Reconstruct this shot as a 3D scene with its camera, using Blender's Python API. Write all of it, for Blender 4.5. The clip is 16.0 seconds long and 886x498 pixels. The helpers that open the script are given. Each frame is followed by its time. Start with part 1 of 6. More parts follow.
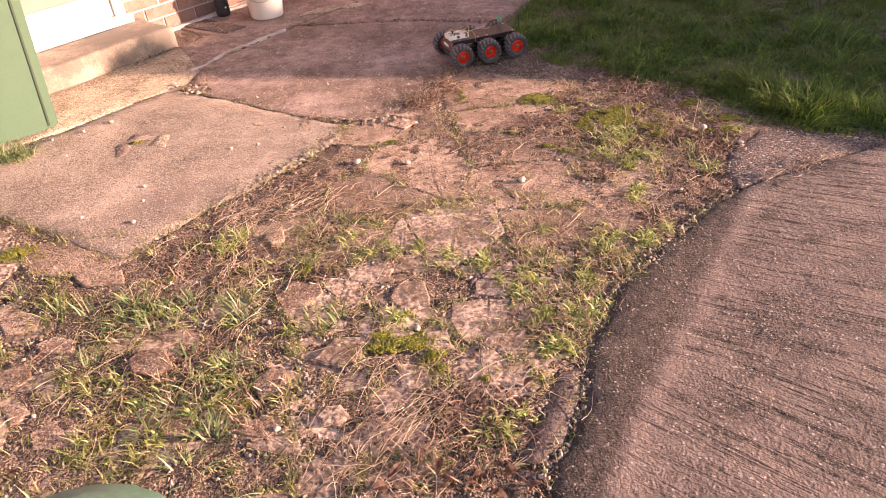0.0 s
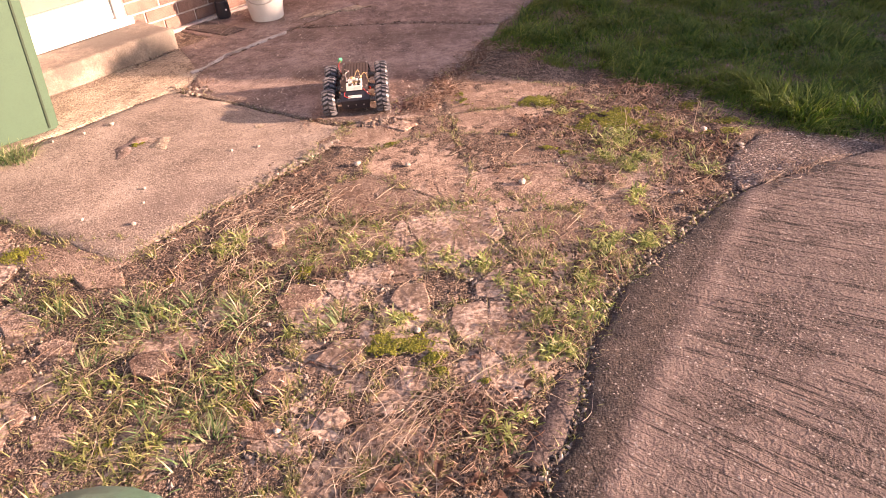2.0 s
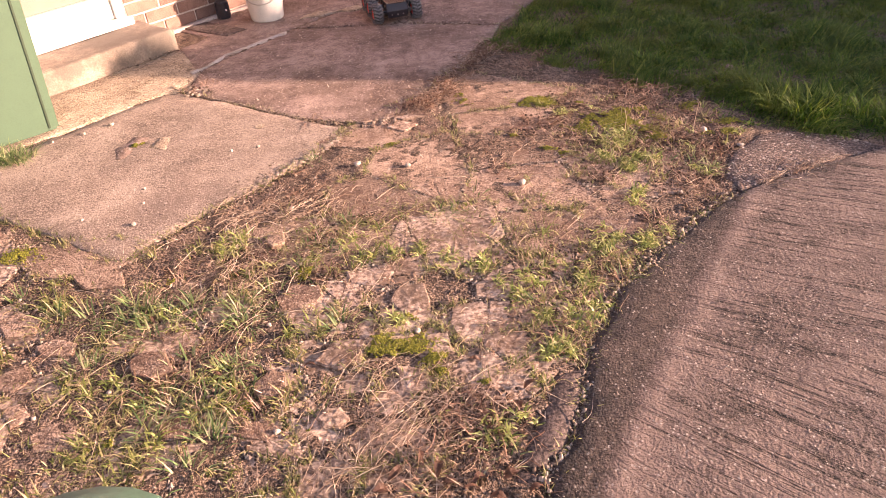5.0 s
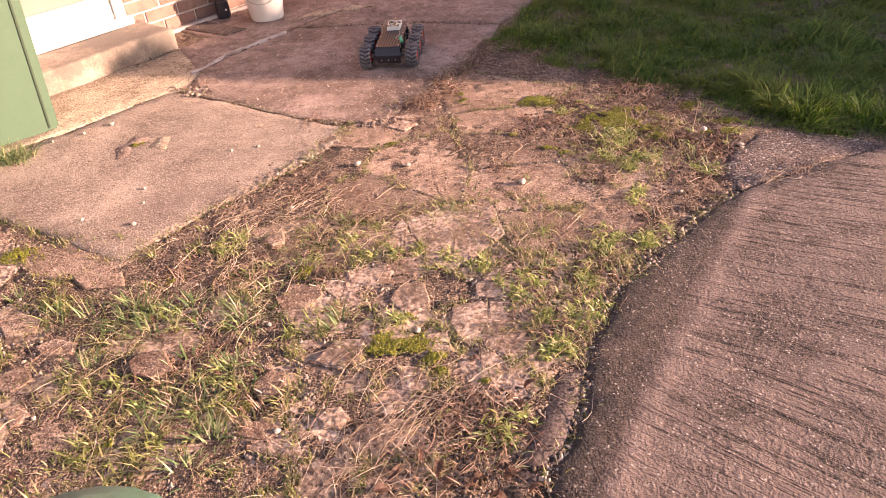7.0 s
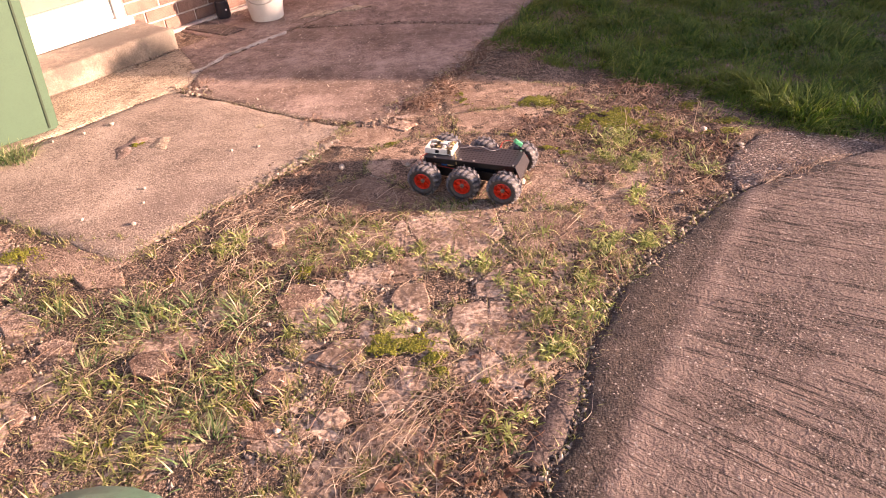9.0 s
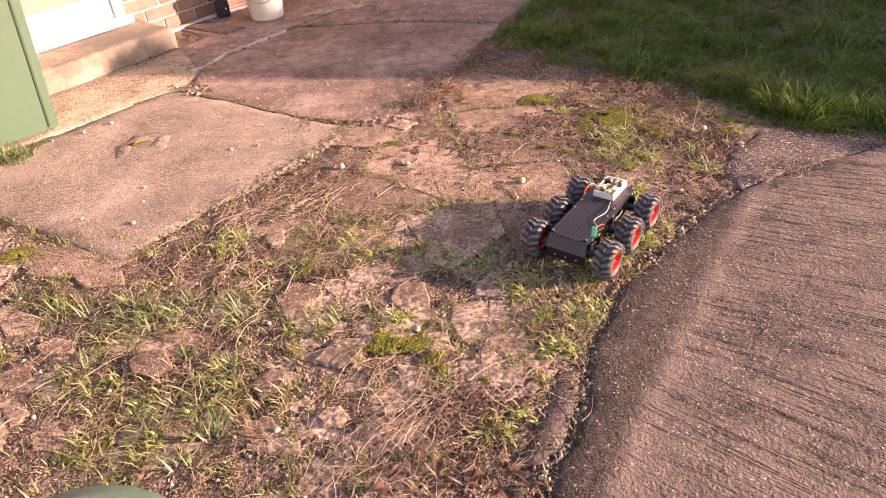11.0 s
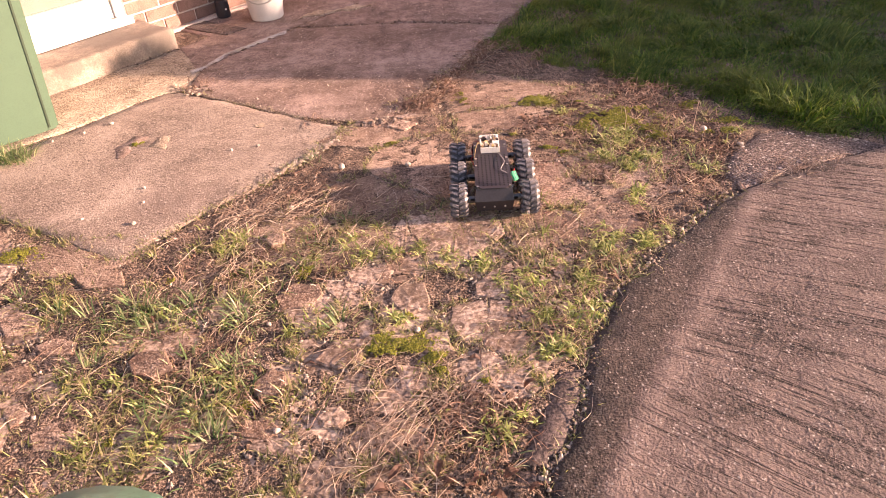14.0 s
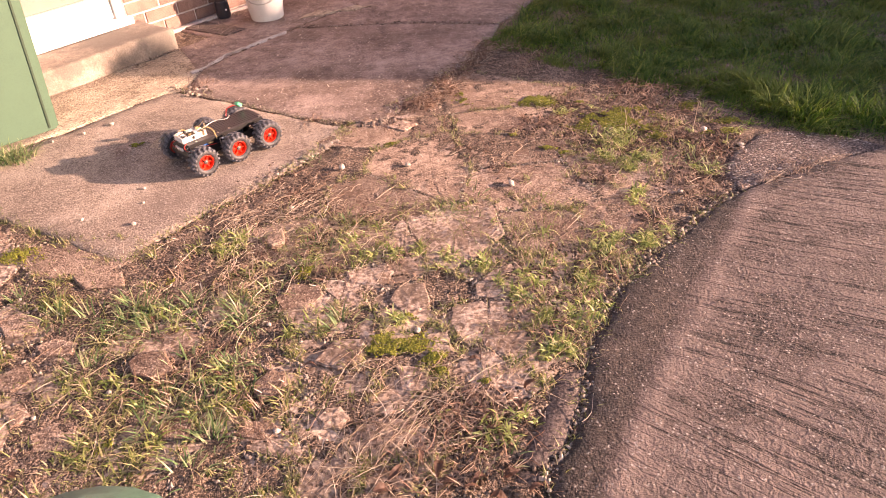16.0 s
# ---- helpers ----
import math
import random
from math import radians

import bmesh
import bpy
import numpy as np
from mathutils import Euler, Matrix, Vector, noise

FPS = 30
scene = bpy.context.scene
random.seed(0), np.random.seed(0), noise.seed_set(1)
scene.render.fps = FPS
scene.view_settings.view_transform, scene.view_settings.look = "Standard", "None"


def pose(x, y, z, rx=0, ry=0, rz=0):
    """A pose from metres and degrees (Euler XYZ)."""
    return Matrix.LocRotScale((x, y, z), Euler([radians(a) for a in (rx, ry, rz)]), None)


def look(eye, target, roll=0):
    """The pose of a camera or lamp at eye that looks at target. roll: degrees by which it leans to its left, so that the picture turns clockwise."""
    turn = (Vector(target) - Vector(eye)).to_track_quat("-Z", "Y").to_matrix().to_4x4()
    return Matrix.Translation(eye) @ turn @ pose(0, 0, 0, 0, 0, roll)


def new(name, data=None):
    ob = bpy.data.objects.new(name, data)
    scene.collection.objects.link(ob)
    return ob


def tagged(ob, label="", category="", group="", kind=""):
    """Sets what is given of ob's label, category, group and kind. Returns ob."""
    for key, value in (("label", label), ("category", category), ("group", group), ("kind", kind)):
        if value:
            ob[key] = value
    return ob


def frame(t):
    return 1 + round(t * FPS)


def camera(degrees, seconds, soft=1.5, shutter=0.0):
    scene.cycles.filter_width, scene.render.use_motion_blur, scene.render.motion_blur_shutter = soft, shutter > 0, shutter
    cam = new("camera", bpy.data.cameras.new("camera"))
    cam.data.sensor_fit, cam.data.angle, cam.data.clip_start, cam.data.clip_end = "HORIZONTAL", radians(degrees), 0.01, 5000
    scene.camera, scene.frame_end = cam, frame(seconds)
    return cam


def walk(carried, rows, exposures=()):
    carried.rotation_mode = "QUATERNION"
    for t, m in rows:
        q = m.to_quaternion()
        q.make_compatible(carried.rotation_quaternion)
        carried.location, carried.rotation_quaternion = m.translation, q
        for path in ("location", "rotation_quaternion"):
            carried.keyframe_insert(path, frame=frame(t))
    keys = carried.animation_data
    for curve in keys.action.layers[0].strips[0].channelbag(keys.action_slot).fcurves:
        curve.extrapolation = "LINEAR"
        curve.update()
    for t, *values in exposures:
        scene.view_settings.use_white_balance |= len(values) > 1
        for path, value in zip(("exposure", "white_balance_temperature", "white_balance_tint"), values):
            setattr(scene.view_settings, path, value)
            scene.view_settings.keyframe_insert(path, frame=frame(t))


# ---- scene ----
from mathutils.geometry import delaunay_2d_cdt

# ---------------------------------------------------------------- camera
FOV, TILT, LEAN, EYE = 64.94, 35.48, 4.79, 1.317
cam = camera(FOV, 16.0, soft=0.9, shutter=0.15)


def tilted(dip):
    return pose(0, 0, EYE, 90 - TILT + dip) @ pose(0, 0, 0, 0, 0, -LEAN)


DIP = [(0.0, -0.163), (0.5, -0.07), (1.0, -0.22), (1.5, -0.14), (2.0, 0.0), (2.5, 0.033), (3.0, 0.093), (3.5, 0.121),
       (4.0, 0.093), (6.5, 0.0), (9.0, 0.0), (11.5, -0.093), (12.0, -0.07), (12.5, -0.046), (13.0, 0.0), (13.5, 0.0),
       (14.0, -0.037), (14.5, 0.0), (15.0, 0.033), (15.5, 0.014), (16.0, 0.0)]
walk(cam, [(t, tilted(d)) for t, d in DIP], [(0, 2.0, 7500, 38), (16.0, 2.0, 7500, 38)])

# ---------------------------------------------------------------- light
SUN_UP, SUN_AZ = 13.0, 6.0          # the low sun stands on the +x side
sun = new("sun", bpy.data.lights.new("sun", "SUN"))
sun.data.energy, sun.data.angle, sun.data.color = 5.0, radians(0.6), (1.0, 0.815, 0.612)
toward = Vector((math.cos(radians(SUN_AZ)), -math.sin(radians(SUN_AZ)), math.tan(radians(SUN_UP)))).normalized()
sun.matrix_world = look(toward * 20, (0, 0, 0))
world = bpy.data.worlds.new("world")
scene.world = world
world.use_nodes = True
sky = world.node_tree.nodes.new("ShaderNodeTexSky")
sky.sky_type, sky.sun_disc = "NISHITA", False
sky.sun_elevation, sky.sun_rotation = radians(SUN_UP), radians(90 + SUN_AZ)
world.node_tree.links.new(sky.outputs[0], world.node_tree.nodes["Background"].inputs[0])
world.node_tree.nodes["Background"].inputs[1].default_value = 0.103


# ---------------------------------------------------------------- materials
def nodes_of(name):
    m = bpy.data.materials.new(name)
    m.use_nodes = True
    nt = m.node_tree
    return m, nt, nt.nodes["Principled BSDF"]


def ramp(nt, fac, cols, spread=(0.3, 0.7)):
    r = nt.nodes.new("ShaderNodeValToRGB")
    e = r.color_ramp.elements
    for k, c in enumerate(cols):
        at = spread[0] + (spread[1] - spread[0]) * k / max(1, len(cols) - 1)
        el = e[k] if k < 2 else e.new(at)
        el.position, el.color = at, (*c, 1)
    nt.links.new(fac, r.inputs[0])
    return r.outputs[0]


def math_node(nt, op, a, b):
    n = nt.nodes.new("ShaderNodeMath")
    n.operation = op
    for k, s in enumerate((a, b)):
        if isinstance(s, (int, float)):
            n.inputs[k].default_value = s
        else:
            nt.links.new(s, n.inputs[k])
    return n.outputs[0]


def noise_tex(nt, co, scale, detail=4, rough=0.6):
    n = nt.nodes.new("ShaderNodeTexNoise")
    n.inputs["Scale"].default_value, n.inputs["Detail"].default_value, n.inputs["Roughness"].default_value = scale, detail, rough
    nt.links.new(co, n.inputs["Vector"])
    return n.outputs["Fac"]


def mix_col(nt, fac, a, b, mode="MIX"):
    n = nt.nodes.new("ShaderNodeMix")
    n.data_type, n.blend_type = "RGBA", mode
    if isinstance(fac, (int, float)):
        n.inputs[0].default_value = fac
    else:
        nt.links.new(fac, n.inputs[0])
    for k, s in ((6, a), (7, b)):
        if isinstance(s, tuple):
            n.inputs[k].default_value = (*s, 1)
        else:
            nt.links.new(s, n.inputs[k])
    return n.outputs[2]


def surface(name, cols, big=6, fine=120, rough=0.9, bump=0.5, depth=0.003, metal=0.0, own=False, vary=0.0, grit=0.0, grit_col=(0.5, 0.45, 0.4), stain=None, stain_at=(0.52, 0.68), grain=1.7, blotch=0.0):
    """A mottled surface: two scales of colour, grit, relief; vary: how far one piece differs from the next."""
    m, nt, b = nodes_of(name)
    if own:
        co = nt.nodes.new("ShaderNodeTexCoord").outputs["Object"]
    else:
        co = nt.nodes.new("ShaderNodeNewGeometry").outputs["Position"]
    n1, n2 = noise_tex(nt, co, big, 5), noise_tex(nt, co, fine, 2, 0.65)
    fac = math_node(nt, "ADD", math_node(nt, "MULTIPLY", n1, 0.6), math_node(nt, "ADD", math_node(nt, "MULTIPLY", math_node(nt, "SUBTRACT", n2, 0.5), grain), 0.2))
    if blotch:
        fac = math_node(nt, "ADD", fac, math_node(nt, "MULTIPLY", math_node(nt, "SUBTRACT", noise_tex(nt, co, big * 5.5, 5, 0.7), 0.5), blotch))
    col = ramp(nt, fac, cols)
    if stain:
        s = ramp(nt, noise_tex(nt, co, big * 0.45, 6, 0.65), [(0, 0, 0), (1, 1, 1)], stain_at)
        col = mix_col(nt, math_node(nt, "MULTIPLY", s, 0.75), col, stain)
    height = n2
    if grit:
        v = nt.nodes.new("ShaderNodeTexVoronoi")
        v.inputs["Scale"].default_value = grit
        nt.links.new(co, v.inputs["Vector"])
        spots = ramp(nt, v.outputs["Distance"], [(1, 1, 1), (0, 0, 0)], (0.15, 0.5))
        pick = ramp(nt, noise_tex(nt, co, grit * 0.6, 2), [(0, 0, 0), (1, 1, 1)], (0.5, 0.62))
        both = math_node(nt, "MULTIPLY", spots, pick)
        col = mix_col(nt, math_node(nt, "MULTIPLY", both, 0.8), col, grit_col)
        height = math_node(nt, "ADD", math_node(nt, "MULTIPLY", n2, 2.0), math_node(nt, "MULTIPLY", both, 0.7))
    if vary:
        o = nt.nodes.new("ShaderNodeObjectInfo").outputs["Random"]
        h = nt.nodes.new("ShaderNodeHueSaturation")
        nt.links.new(math_node(nt, "ADD", math_node(nt, "MULTIPLY", o, 2 * vary), 1 - vary), h.inputs["Value"])
        nt.links.new(col, h.inputs["Color"])
        col = h.outputs[0]
    nt.links.new(col, b.inputs["Base Color"])
    b.inputs["Roughness"].default_value, b.inputs["Metallic"].default_value = rough, metal
    if bump:
        bn = nt.nodes.new("ShaderNodeBump")
        bn.inputs["Strength"].default_value, bn.inputs["Distance"].default_value = bump, depth
        nt.links.new(height, bn.inputs["Height"])
        nt.links.new(bn.outputs[0], b.inputs["Normal"])
    return m


def brushed(name, cols, turn, turn_near):
    """Concrete dragged with a stiff broom: streaks along the direction turn (degrees)."""
    m, nt, b = nodes_of(name)
    co = nt.nodes.new("ShaderNodeNewGeometry").outputs["Position"]
    swath = []
    for angle in (turn, turn_near):
        mp = nt.nodes.new("ShaderNodeMapping")
        mp.vector_type = "TEXTURE"
        mp.inputs["Rotation"].default_value = (0, 0, radians(angle))
        mp.inputs["Scale"].default_value = (26, 1, 1)
        nt.links.new(co, mp.inputs["Vector"])
        swath.append(noise_tex(nt, mp.outputs[0], 62, 3, 0.72))
    pos = nt.nodes.new("ShaderNodeSeparateXYZ")
    nt.links.new(co, pos.inputs[0])
    which = ramp(nt, math_node(nt, "ADD", math_node(nt, "MULTIPLY", pos.outputs[1], 0.5), math_node(nt, "MULTIPLY", noise_tex(nt, co, 5, 2), 0.12)), [(1, 1, 1), (0, 0, 0)], (0.64, 0.70))
    streak = mix_col(nt, which, swath[0], swath[1])
    groove = ramp(nt, streak, [(0, 0, 0), (1, 1, 1)], (0.37, 0.50))
    gone = ramp(nt, noise_tex(nt, co, 5.0, 4), [(0.25, 0.25, 0.25), (1, 1, 1)], (0.38, 0.60))
    grain = noise_tex(nt, co, 165, 2, 0.7)
    pits = noise_tex(nt, co, 70, 3, 0.7)
    big = noise_tex(nt, co, 3.0, 5)
    damp = noise_tex(nt, co, 11, 5, 0.7)
    fac = math_node(nt, "ADD", math_node(nt, "MULTIPLY", big, 0.7), math_node(nt, "MULTIPLY", math_node(nt, "SUBTRACT", grain, 0.38), 1.7))
    fac = math_node(nt, "ADD", fac, math_node(nt, "MULTIPLY", math_node(nt, "SUBTRACT", damp, 0.5), 1.0))
    fac = math_node(nt, "ADD", fac, math_node(nt, "MULTIPLY", math_node(nt, "SUBTRACT", noise_tex(nt, co, 42, 3, 0.6), 0.5), 1.0))
    col = ramp(nt, fac, cols, (0.28, 0.72))
    sep = nt.nodes.new("ShaderNodeSeparateXYZ")
    nt.links.new(co, sep.inputs[0])
    across = math_node(nt, "SUBTRACT", math_node(nt, "MULTIPLY", sep.outputs[0], 0.83), math_node(nt, "MULTIPLY", sep.outputs[1], 0.56))
    across = math_node(nt, "ADD", across, math_node(nt, "MULTIPLY", big, 0.10))
    swept = ramp(nt, math_node(nt, "ADD", across, 0.5), [(0.05, 0.05, 0.05), (1, 1, 1)], (0.262, 0.335))
    ridge = ramp(nt, math_node(nt, "ADD", across, 0.5), [(0, 0, 0), (1, 1, 1), (0, 0, 0)], (0.27, 0.36))
    worn = math_node(nt, "MULTIPLY", math_node(nt, "MULTIPLY", groove, gone), swept)
    worn = math_node(nt, "ADD", worn, math_node(nt, "MULTIPLY", math_node(nt, "MULTIPLY", ridge, damp), 1.6))
    col = mix_col(nt, math_node(nt, "MULTIPLY", worn, 0.82), col, tuple(min(0.8, 1.75 * c) for c in cols[-1]))
    col = mix_col(nt, math_node(nt, "MULTIPLY", math_node(nt, "SUBTRACT", 1.0, swept), 0.5), col, tuple(0.75 * c for c in cols[1]))
    v = nt.nodes.new("ShaderNodeTexVoronoi")
    v.inputs["Scale"].default_value = 85
    nt.links.new(co, v.inputs["Vector"])
    spots = ramp(nt, v.outputs["Distance"], [(1, 1, 1), (0, 0, 0)], (0.14, 0.34))
    pick = ramp(nt, noise_tex(nt, co, 40, 2), [(0, 0, 0), (1, 1, 1)], (0.50, 0.60))
    col = mix_col(nt, math_node(nt, "MULTIPLY", math_node(nt, "MULTIPLY", spots, pick), 0.7), col, (0.42, 0.37, 0.33))
    nt.links.new(col, b.inputs["Base Color"])
    b.inputs["Roughness"].default_value = 0.92
    ht = math_node(nt, "ADD", math_node(nt, "MULTIPLY", worn, 0.8), math_node(nt, "ADD", math_node(nt, "MULTIPLY", grain, 1.0), math_node(nt, "MULTIPLY", pits, 1.9)))
    bn = nt.nodes.new("ShaderNodeBump")
    bn.inputs["Strength"].default_value, bn.inputs["Distance"].default_value = 1.0, 0.007
    nt.links.new(ht, bn.inputs["Height"])
    nt.links.new(bn.outputs[0], b.inputs["Normal"])
    return m


def blade_mat(name, cols, through_light=0.35, rough=0.55, dry=None, patch=0.35):
    """Leaves and stalks: each blade a shade of its own, light shining through."""
    m, nt, b = nodes_of(name)
    g = nt.nodes.new("ShaderNodeNewGeometry")
    col = ramp(nt, g.outputs["Random Per Island"], cols, (0.0, 1.0))
    col = mix_col(nt, patch, col, ramp(nt, noise_tex(nt, g.outputs["Position"], 9, 3), [(0.35, 0.35, 0.35), (1, 1, 1)]), "MULTIPLY")
    if dry:
        pale = ramp(nt, noise_tex(nt, g.outputs["Position"], 2.6, 4, 0.65), [(0, 0, 0), (1, 1, 1)], (0.46, 0.64))
        col = mix_col(nt, math_node(nt, "MULTIPLY", pale, 0.6), col, dry)
    nt.links.new(col, b.inputs["Base Color"])
    b.inputs["Roughness"].default_value = rough
    t = nt.nodes.new("ShaderNodeBsdfTranslucent")
    nt.links.new(col, t.inputs["Color"])
    mx = nt.nodes.new("ShaderNodeMixShader")
    mx.inputs[0].default_value = through_light
    nt.links.new(b.outputs[0], mx.inputs[1])
    nt.links.new(t.outputs[0], mx.inputs[2])
    nt.links.new(mx.outputs[0], nt.nodes["Material Output"].inputs["Surface"])
    return m


def plain(name, col, rough=0.5, metal=0.0, fine=200, dirt=0.25, coat=0.0):
    lo = tuple(c * (1 - dirt) for c in col)
    m = surface(name, [lo, col, tuple(min(1, c * (1 + dirt * 0.3)) for c in col)], big=14, fine=fine, rough=rough, bump=0.12, depth=0.001, metal=metal, own=True)
    m.node_tree.nodes["Principled BSDF"].inputs["Coat Weight"].default_value = coat
    return m


M_SOIL = surface("soil", [(0.028, 0.016, 0.010), (0.105, 0.066, 0.045), (0.28, 0.192, 0.138)], 7, 150, 0.95, 0.9, 0.005, grit=95, grit_col=(0.38, 0.285, 0.22), stain=(0.05, 0.031, 0.019), blotch=0.7)
M_SLAB = surface("pebbly concrete", [(0.115, 0.080, 0.062), (0.265, 0.198, 0.153), (0.42, 0.328, 0.26)], 3.5, 150, 0.9, 0.45, 0.004, grit=110, grit_col=(0.56, 0.45, 0.36), stain=(0.165, 0.115, 0.092), grain=1.15, blotch=0.4)
M_ROUGH = surface("worn gravelly concrete", [(0.13, 0.092, 0.06), (0.36, 0.275, 0.195), (0.58, 0.46, 0.34)], 5, 120, 0.92, 0.7, 0.006, grit=80, grit_col=(0.72, 0.60, 0.46), stain=(0.17, 0.125, 0.09), grain=1.3, blotch=0.5)
M_FAR = surface("damp concrete", [(0.088, 0.055, 0.044), (0.25, 0.172, 0.142), (0.44, 0.325, 0.27)], 2.6, 140, 0.85, 0.45, 0.004, grit=75, grit_col=(0.47, 0.36, 0.31), stain=(0.095, 0.055, 0.036), stain_at=(0.45, 0.62), grain=0.9, blotch=0.75)
M_FRAG = surface("broken concrete", [(0.088, 0.050, 0.033), (0.245, 0.161, 0.115), (0.42, 0.298, 0.22)], 5, 150, 0.9, 0.6, 0.0035, vary=0.18, grit=130, grit_col=(0.52, 0.40, 0.315), stain=(0.095, 0.048, 0.029), stain_at=(0.45, 0.60), grain=1.2, blotch=0.85)
# dark brown for the two edging pieces
M_KERB = surface("dark edging concrete", [(0.035, 0.023, 0.02), (0.08, 0.055, 0.047), (0.14, 0.10, 0.085)], 8, 130, 0.8, 0.8, 0.004)
M_BROOM = brushed("broomed concrete", [(0.009, 0.006, 0.0045), (0.048, 0.032, 0.026), (0.122, 0.086, 0.073)], -32, -43)
M_EDGE = surface("dark concrete", [(0.045, 0.03, 0.025), (0.115, 0.079, 0.066), (0.21, 0.15, 0.128)], 6, 110, 0.9, 0.9, 0.008, grit=90)
M_MORTAR = surface("pale mortar", [(0.33, 0.27, 0.24), (0.45, 0.38, 0.34), (0.55, 0.48, 0.43)], 9, 150, 0.9, 0.6, 0.003)
M_STEP = surface("cast concrete step", [(0.16, 0.12, 0.09), (0.28, 0.215, 0.168), (0.38, 0.31, 0.245)], 4, 130, 0.9, 0.4, 0.003, stain=(0.10, 0.085, 0.072), stain_at=(0.45, 0.56), grain=0.8, blotch=0.5)
M_BRICK = surface("red brick", [(0.13, 0.07, 0.055), (0.20, 0.112, 0.088), (0.27, 0.165, 0.135)], 16, 180, 0.9, 0.6, 0.003, vary=0.2)
M_WHITE = plain("white plastic", (0.78, 0.76, 0.73), 0.4, dirt=0.12)
M_DOOR = plain("brown painted door", (0.24, 0.17, 0.14), 0.5)
M_PIPE = plain("black pipe", (0.02, 0.02, 0.028), 0.35)
M_BIN = plain("pale green plastic", (0.075, 0.135, 0.09), 0.42, dirt=0.1)
M_BIN2 = plain("grey green plastic", (0.06, 0.14, 0.095), 0.45, dirt=0.2)
# dark green that paints the shade inside the bins' corner groove
M_GROOVE_SHADE = plain("groove shade", (0.035, 0.06, 0.035), 0.6)
M_LAWN = blade_mat("lawn grass", [(0.028, 0.078, 0.006), (0.068, 0.158, 0.013), (0.145, 0.26, 0.026), (0.34, 0.40, 0.08)], 0.4, 0.75, dry=(0.14, 0.16, 0.026), patch=0.75)
M_WEED = blade_mat("weed grass", [(0.07, 0.088, 0.022), (0.185, 0.218, 0.056), (0.34, 0.35, 0.115), (0.52, 0.44, 0.24), (0.52, 0.38, 0.26)], 0.4)
M_TUFT = blade_mat("tuft grass", [(0.085, 0.15, 0.05), (0.17, 0.27, 0.10), (0.33, 0.39, 0.18), (0.58, 0.54, 0.33)], 0.45)
M_MOSS = blade_mat("moss", [(0.065, 0.072, 0.008), (0.18, 0.185, 0.016), (0.32, 0.31, 0.04)], 0.2, 0.85)
M_STRAW = blade_mat("dry straw", [(0.22, 0.13, 0.09), (0.44, 0.31, 0.225), (0.62, 0.48, 0.37), (0.78, 0.66, 0.54)], 0.2, 0.6)
M_DEAD = blade_mat("dead leaf", [(0.13, 0.06, 0.042), (0.22, 0.125, 0.09), (0.36, 0.25, 0.18)], 0.2, 0.6)
M_STONE = surface("worn pink stone", [(0.12, 0.075, 0.052), (0.31, 0.215, 0.162), (0.52, 0.39, 0.30)], 9, 75, 0.88, 0.35, 0.002, vary=0.22, grit=120, grit_col=(0.48, 0.37, 0.30), stain=(0.105, 0.064, 0.042), stain_at=(0.46, 0.61), grain=1.2, blotch=0.8)
M_EARTH = blade_mat("dark earth", [(0.030, 0.017, 0.010), (0.065, 0.038, 0.024), (0.125, 0.078, 0.05), (0.25, 0.17, 0.12)], 0.0, 0.95)
M_BROWN = blade_mat("dead brown weeds", [(0.09, 0.042, 0.027), (0.21, 0.11, 0.072), (0.35, 0.215, 0.15), (0.55, 0.40, 0.30)], 0.2, 0.7)
M_MAT = blade_mat("leafy weeds", [(0.11, 0.155, 0.038), (0.26, 0.32, 0.08), (0.46, 0.49, 0.16), (0.66, 0.63, 0.32)], 0.4, 0.5)
M_PEB = surface("pale pebble", [(0.28, 0.22, 0.18), (0.40, 0.33, 0.27), (0.52, 0.45, 0.38)], 30, 200, 0.8, 0.4, 0.002, own=True, vary=0.18)
M_CRUMB = blade_mat("crumbs", [(0.07, 0.045, 0.03), (0.16, 0.11, 0.08), (0.28, 0.21, 0.165), (0.42, 0.34, 0.27)], 0.0, 0.9)
M_LIP = blade_mat("cement crumbs", [(0.26, 0.19, 0.145), (0.38, 0.29, 0.23), (0.50, 0.40, 0.32)], 0.0, 0.9)
M_GRIT = blade_mat("aggregate", [(0.12, 0.085, 0.07), (0.22, 0.16, 0.135), (0.34, 0.265, 0.225), (0.52, 0.43, 0.37)], 0.0, 0.9)
M_HEDGE = blade_mat("hedge leaves", [(0.02, 0.05, 0.012), (0.04, 0.085, 0.02), (0.07, 0.12, 0.03)])


# ---------------------------------------------------------------- mesh helpers
def finish(name, bm, material, parent=None, label="", smooth=False):
    me = bpy.data.meshes.new(name)
    bm.normal_update()
    bm.to_mesh(me)
    bm.free()
    return finish_mesh(name, me, material, parent, label, smooth)


def finish_mesh(name, me, material, parent=None, label="", smooth=False):
    me.materials.append(material)
    if smooth:
        me.polygons.foreach_set("use_smooth", [True] * len(me.polygons))
    ob = new(name, me)
    if parent:
        ob.parent = parent
    if label:
        ob["label"] = label
    return ob


part = finish


